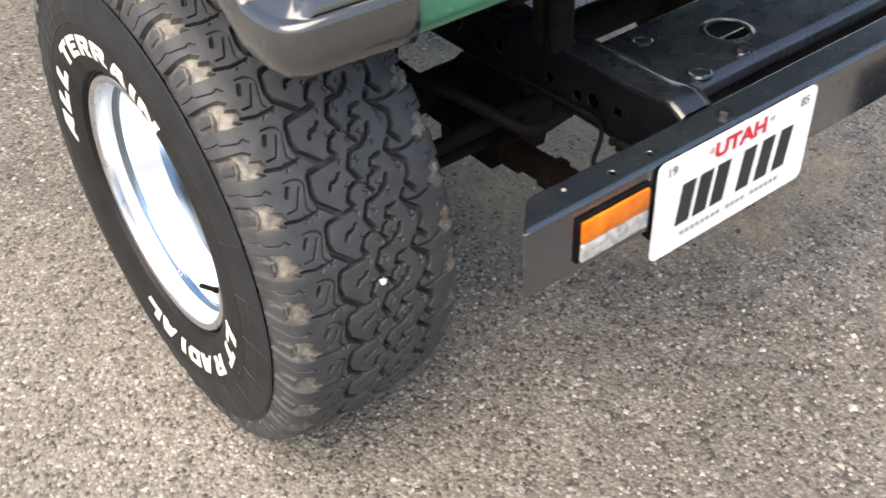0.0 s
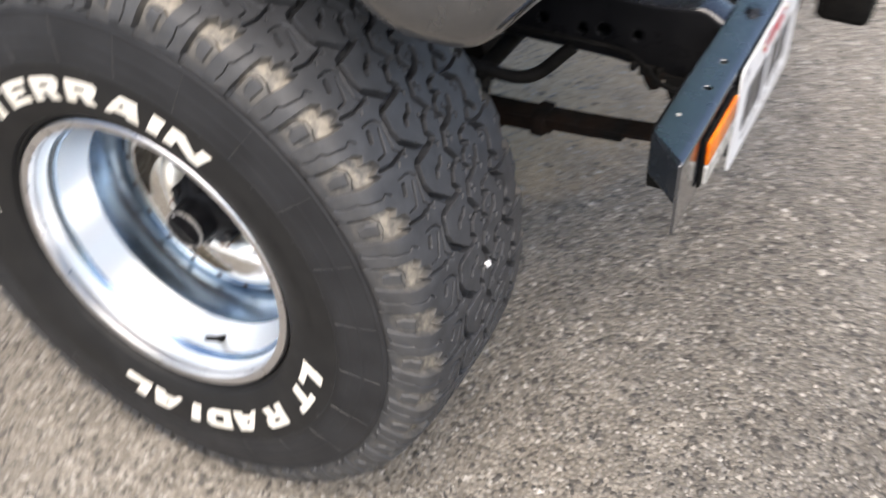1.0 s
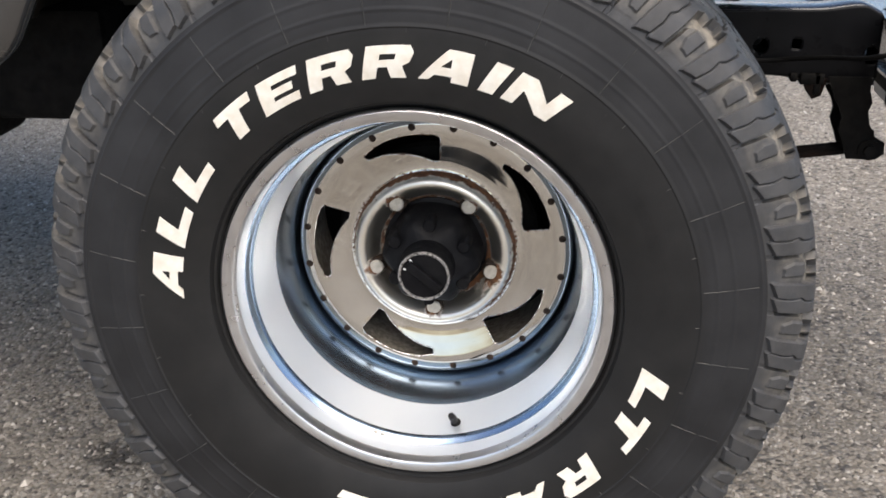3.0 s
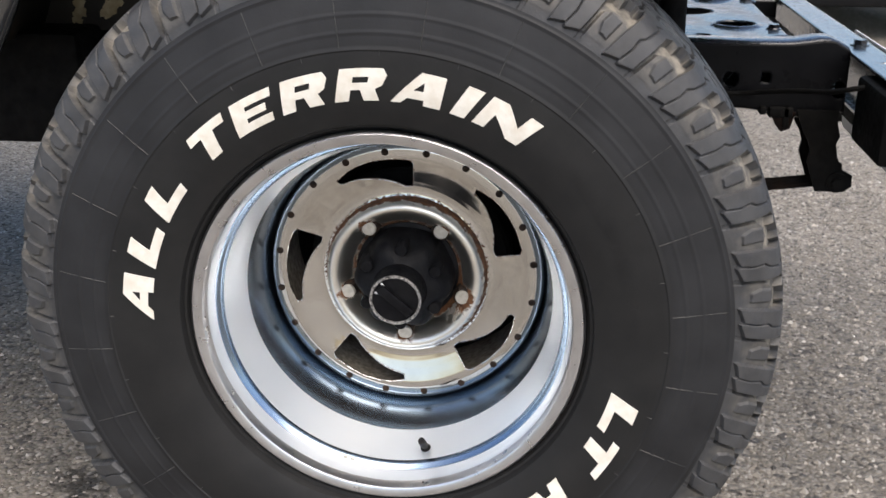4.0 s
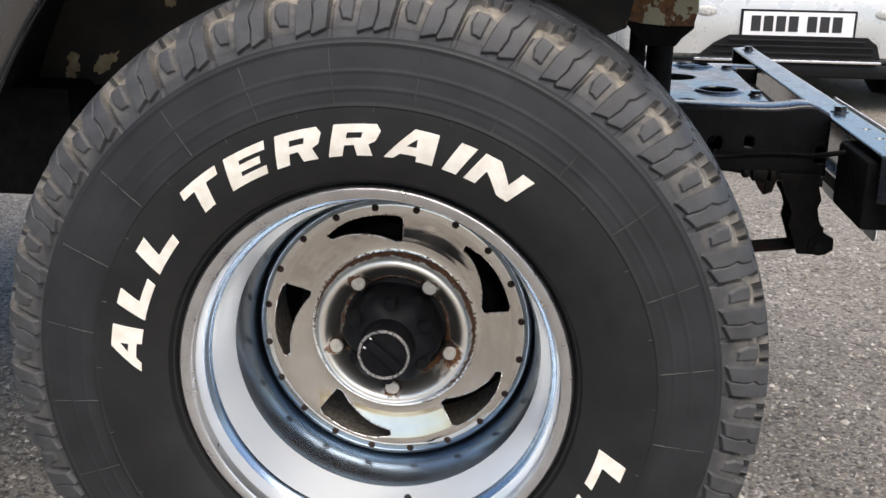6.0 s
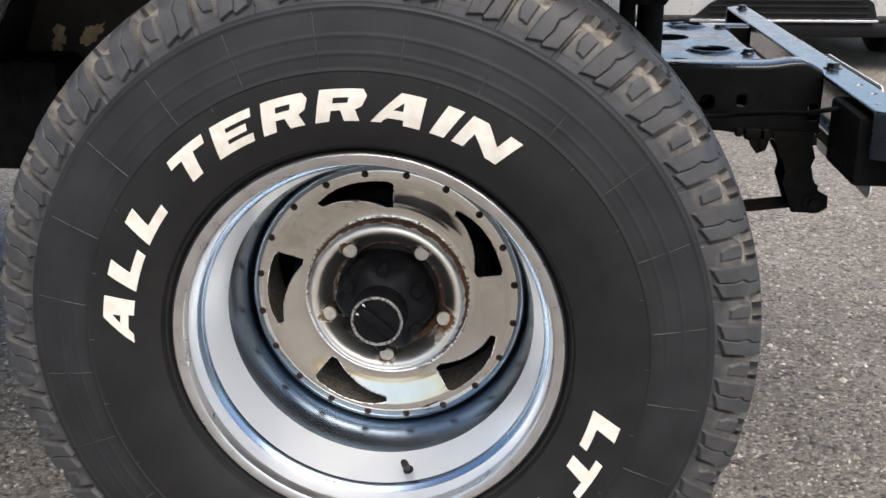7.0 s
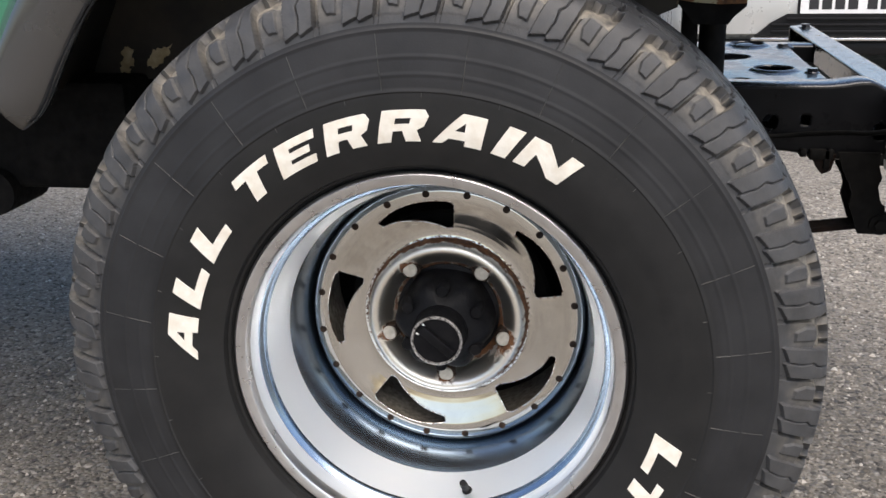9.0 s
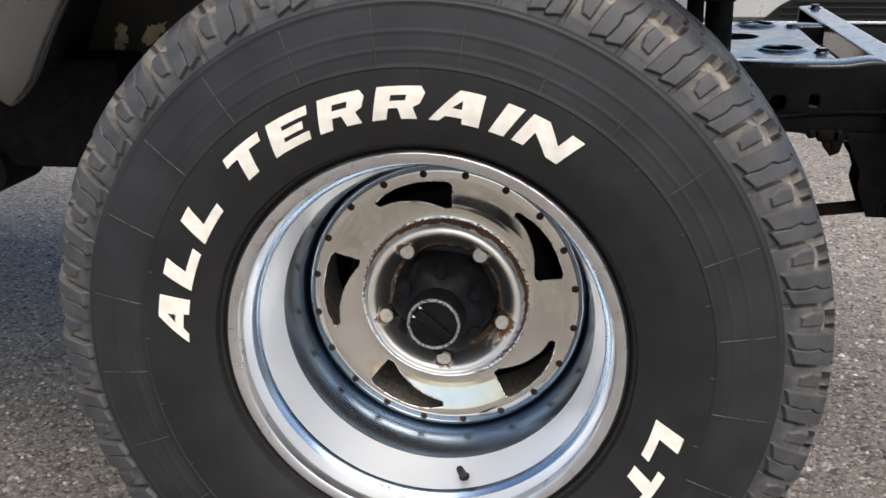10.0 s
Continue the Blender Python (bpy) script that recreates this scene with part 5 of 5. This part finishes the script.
for i, (p, d) in enumerate(zip(co, dense)):
    a, c = co[max(i - 1, 0)], co[min(i + 1, len(co) - 1)]
    tx, tz = c[0] - a[0], c[2] - a[2]
    ln = math.hypot(tx, tz) + 1e-9
    ux, uz = -tz / ln, tx / ln
    w_up = max(0.0, min(1.0, (p[0] - 0.34) / 0.08))
    ux, uz = ux * (1 - w_up), uz * (1 - w_up) + w_up
    m_ = math.hypot(ux, uz)
    ux, uz = ux / m_, uz / m_
    ox, oy = d[3]
    om = math.hypot(ox, oy)
    ox, oy = ox / om, oy / om
    for o, u in SECT:
        reach = o
        if o < 0:
            depth_to_body = max(0.012, (SIDE_Y - p[1])) if abs(oy) > 0.5 else 0.04
            reach = o * min(1.0, depth_to_body / 0.142)
        verts.append((p[0] + ox * reach + ux * u, p[1] + oy * reach, p[2] + uz * u))
m_ = len(SECT)
for i in range(len(co) - 1):
    for k in range(m_ - 1):
        faces.append((i * m_ + k, i * m_ + k + 1, (i + 1) * m_ + k + 1, (i + 1) * m_ + k))
for nm, ks, lb in (("flare_lip", range(0, 1), "rolled lower lip"), ("flare_panel", range(1, m_ - 1), "")):
    fl = mesh_object(nm, verts, [f for i, f in enumerate(faces) if i % (m_ - 1) in ks], flare_plastic, flare, lb, 60)
    s = fl.modifiers.new("thickness", "SOLIDIFY")
    s.thickness = 0.003

# ---- the car parked opposite ----
car = empty("parked_car", (1.32, 6.2, 0))
tagged(car, "silver hatchback parked nose-on across the yard", "car")
CY = 4.25
prof = [(CY + 0.06, 0.30), (CY + 0.005, 0.34), (CY, 0.42), (CY, 0.60), (CY + 0.05, 0.70), (CY + 0.25, 0.80), (CY + 1.05, 0.95), (CY + 1.75, 1.42), (CY + 3.3, 1.46), (CY + 3.9, 1.0), (CY + 3.95, 0.35), (CY + 3.6, 0.22), (CY + 0.3, 0.22)]
b = prism(bmesh.new(), prof, 0, 0.47, 2.17)
bmesh.ops.bevel(b, geom=[e for e in b.edges if abs(e.verts[0].co.x - e.verts[1].co.x) < 1e-5], offset=0.09, segments=4, profile=0.5, affect="EDGES")
part("car_body", b, silver_paint, car, "", 40)
grille = [(1.002, 0.436), (1.652, 0.436), (1.70, 0.400), (1.722, 0.330), (0.856, 0.330), (0.93, 0.395)]
gr = part("grille", prism(bmesh.new(), grille, 1, CY - 0.012, CY + 0.01), car_black, car, "black lower grille")
for z in (0.352, 0.384, 0.412):
    box_part("grille_bar", (0.93 if z < 0.4 else 1.0, CY - 0.024, z - 0.004), (1.68 if z < 0.4 else 1.64, CY - 0.012, z + 0.006), car_black, gr, 0.003)
box_part("bright_strip", (0.838, CY - 0.030, 0.311), (1.724, CY - 0.005, 0.324), bright_strip, car, 0.003, "bright trim strip")
box_part("valance", (0.56, CY + 0.004, 0.235), (2.08, CY + 0.30, 0.309), car_black, car, 0.02)
for x in (0.885, 1.725):
    b = bmesh.new()
    bmesh.ops.create_uvsphere(b, u_segments=16, v_segments=10, radius=0.05, matrix=Matrix.LocRotScale((x, CY + 0.005, 0.545), None, (1.1, 0.3, 0.55)))
    part("fog_lamp", b, clear_lens, car, "", 60)
for x in (0.56, 1.90):
    for y in (CY + 0.75, CY + 3.2):
        w = revolve("car_wheel", [(0.16, 0.0), (0.27, 0.0), (0.30, 0.02), (0.305, 0.10), (0.30, 0.17), (0.27, 0.19), (0.16, 0.19)], car_black, car, "black car tyre", seg=48)
        w.data.transform(Matrix.Translation((x, y, 0.305)) @ Matrix.Rotation(radians(-90), 4, "Z") @ Matrix.Translation((-CX, 0, -CZ)))
cplate = empty("number_plate", (1.32, CY, 0.44))
tagged(cplate, "white number plate with black characters on the silver car", "number plate")
P0, P1, Q0, Q1 = 1.060, 1.580, 0.437, 0.549
part("plate_frame", prism(bmesh.new(), [(P0 - 0.012, Q0 - 0.010), (P1 + 0.012, Q0 - 0.010), (P1 + 0.012, Q1 + 0.010), (P0 - 0.012, Q1 + 0.010)], 1, CY - 0.008, CY + 0.004), car_black, cplate)
part("plate", prism(bmesh.new(), [(P0, Q0), (P1, Q0), (P1, Q1), (P0, Q1)], 1, CY - 0.012, CY - 0.008), plate_white, cplate)
for x in (1.098, 1.157, 1.216, 1.275, 1.362, 1.421, 1.480):
    part("print_bar", prism(bmesh.new(), [(x, 0.456), (x + 0.045, 0.456), (x + 0.045, 0.530), (x, 0.530)], 1, CY - 0.0135, CY - 0.0122), ink, cplate)
# the car sits low on its springs
for ob in list(car.children_recursive) + list(cplate.children_recursive):
    if not ob.name.startswith("car_wheel"):
        ob.data.transform(Matrix.Translation((0, 0, -0.068)))
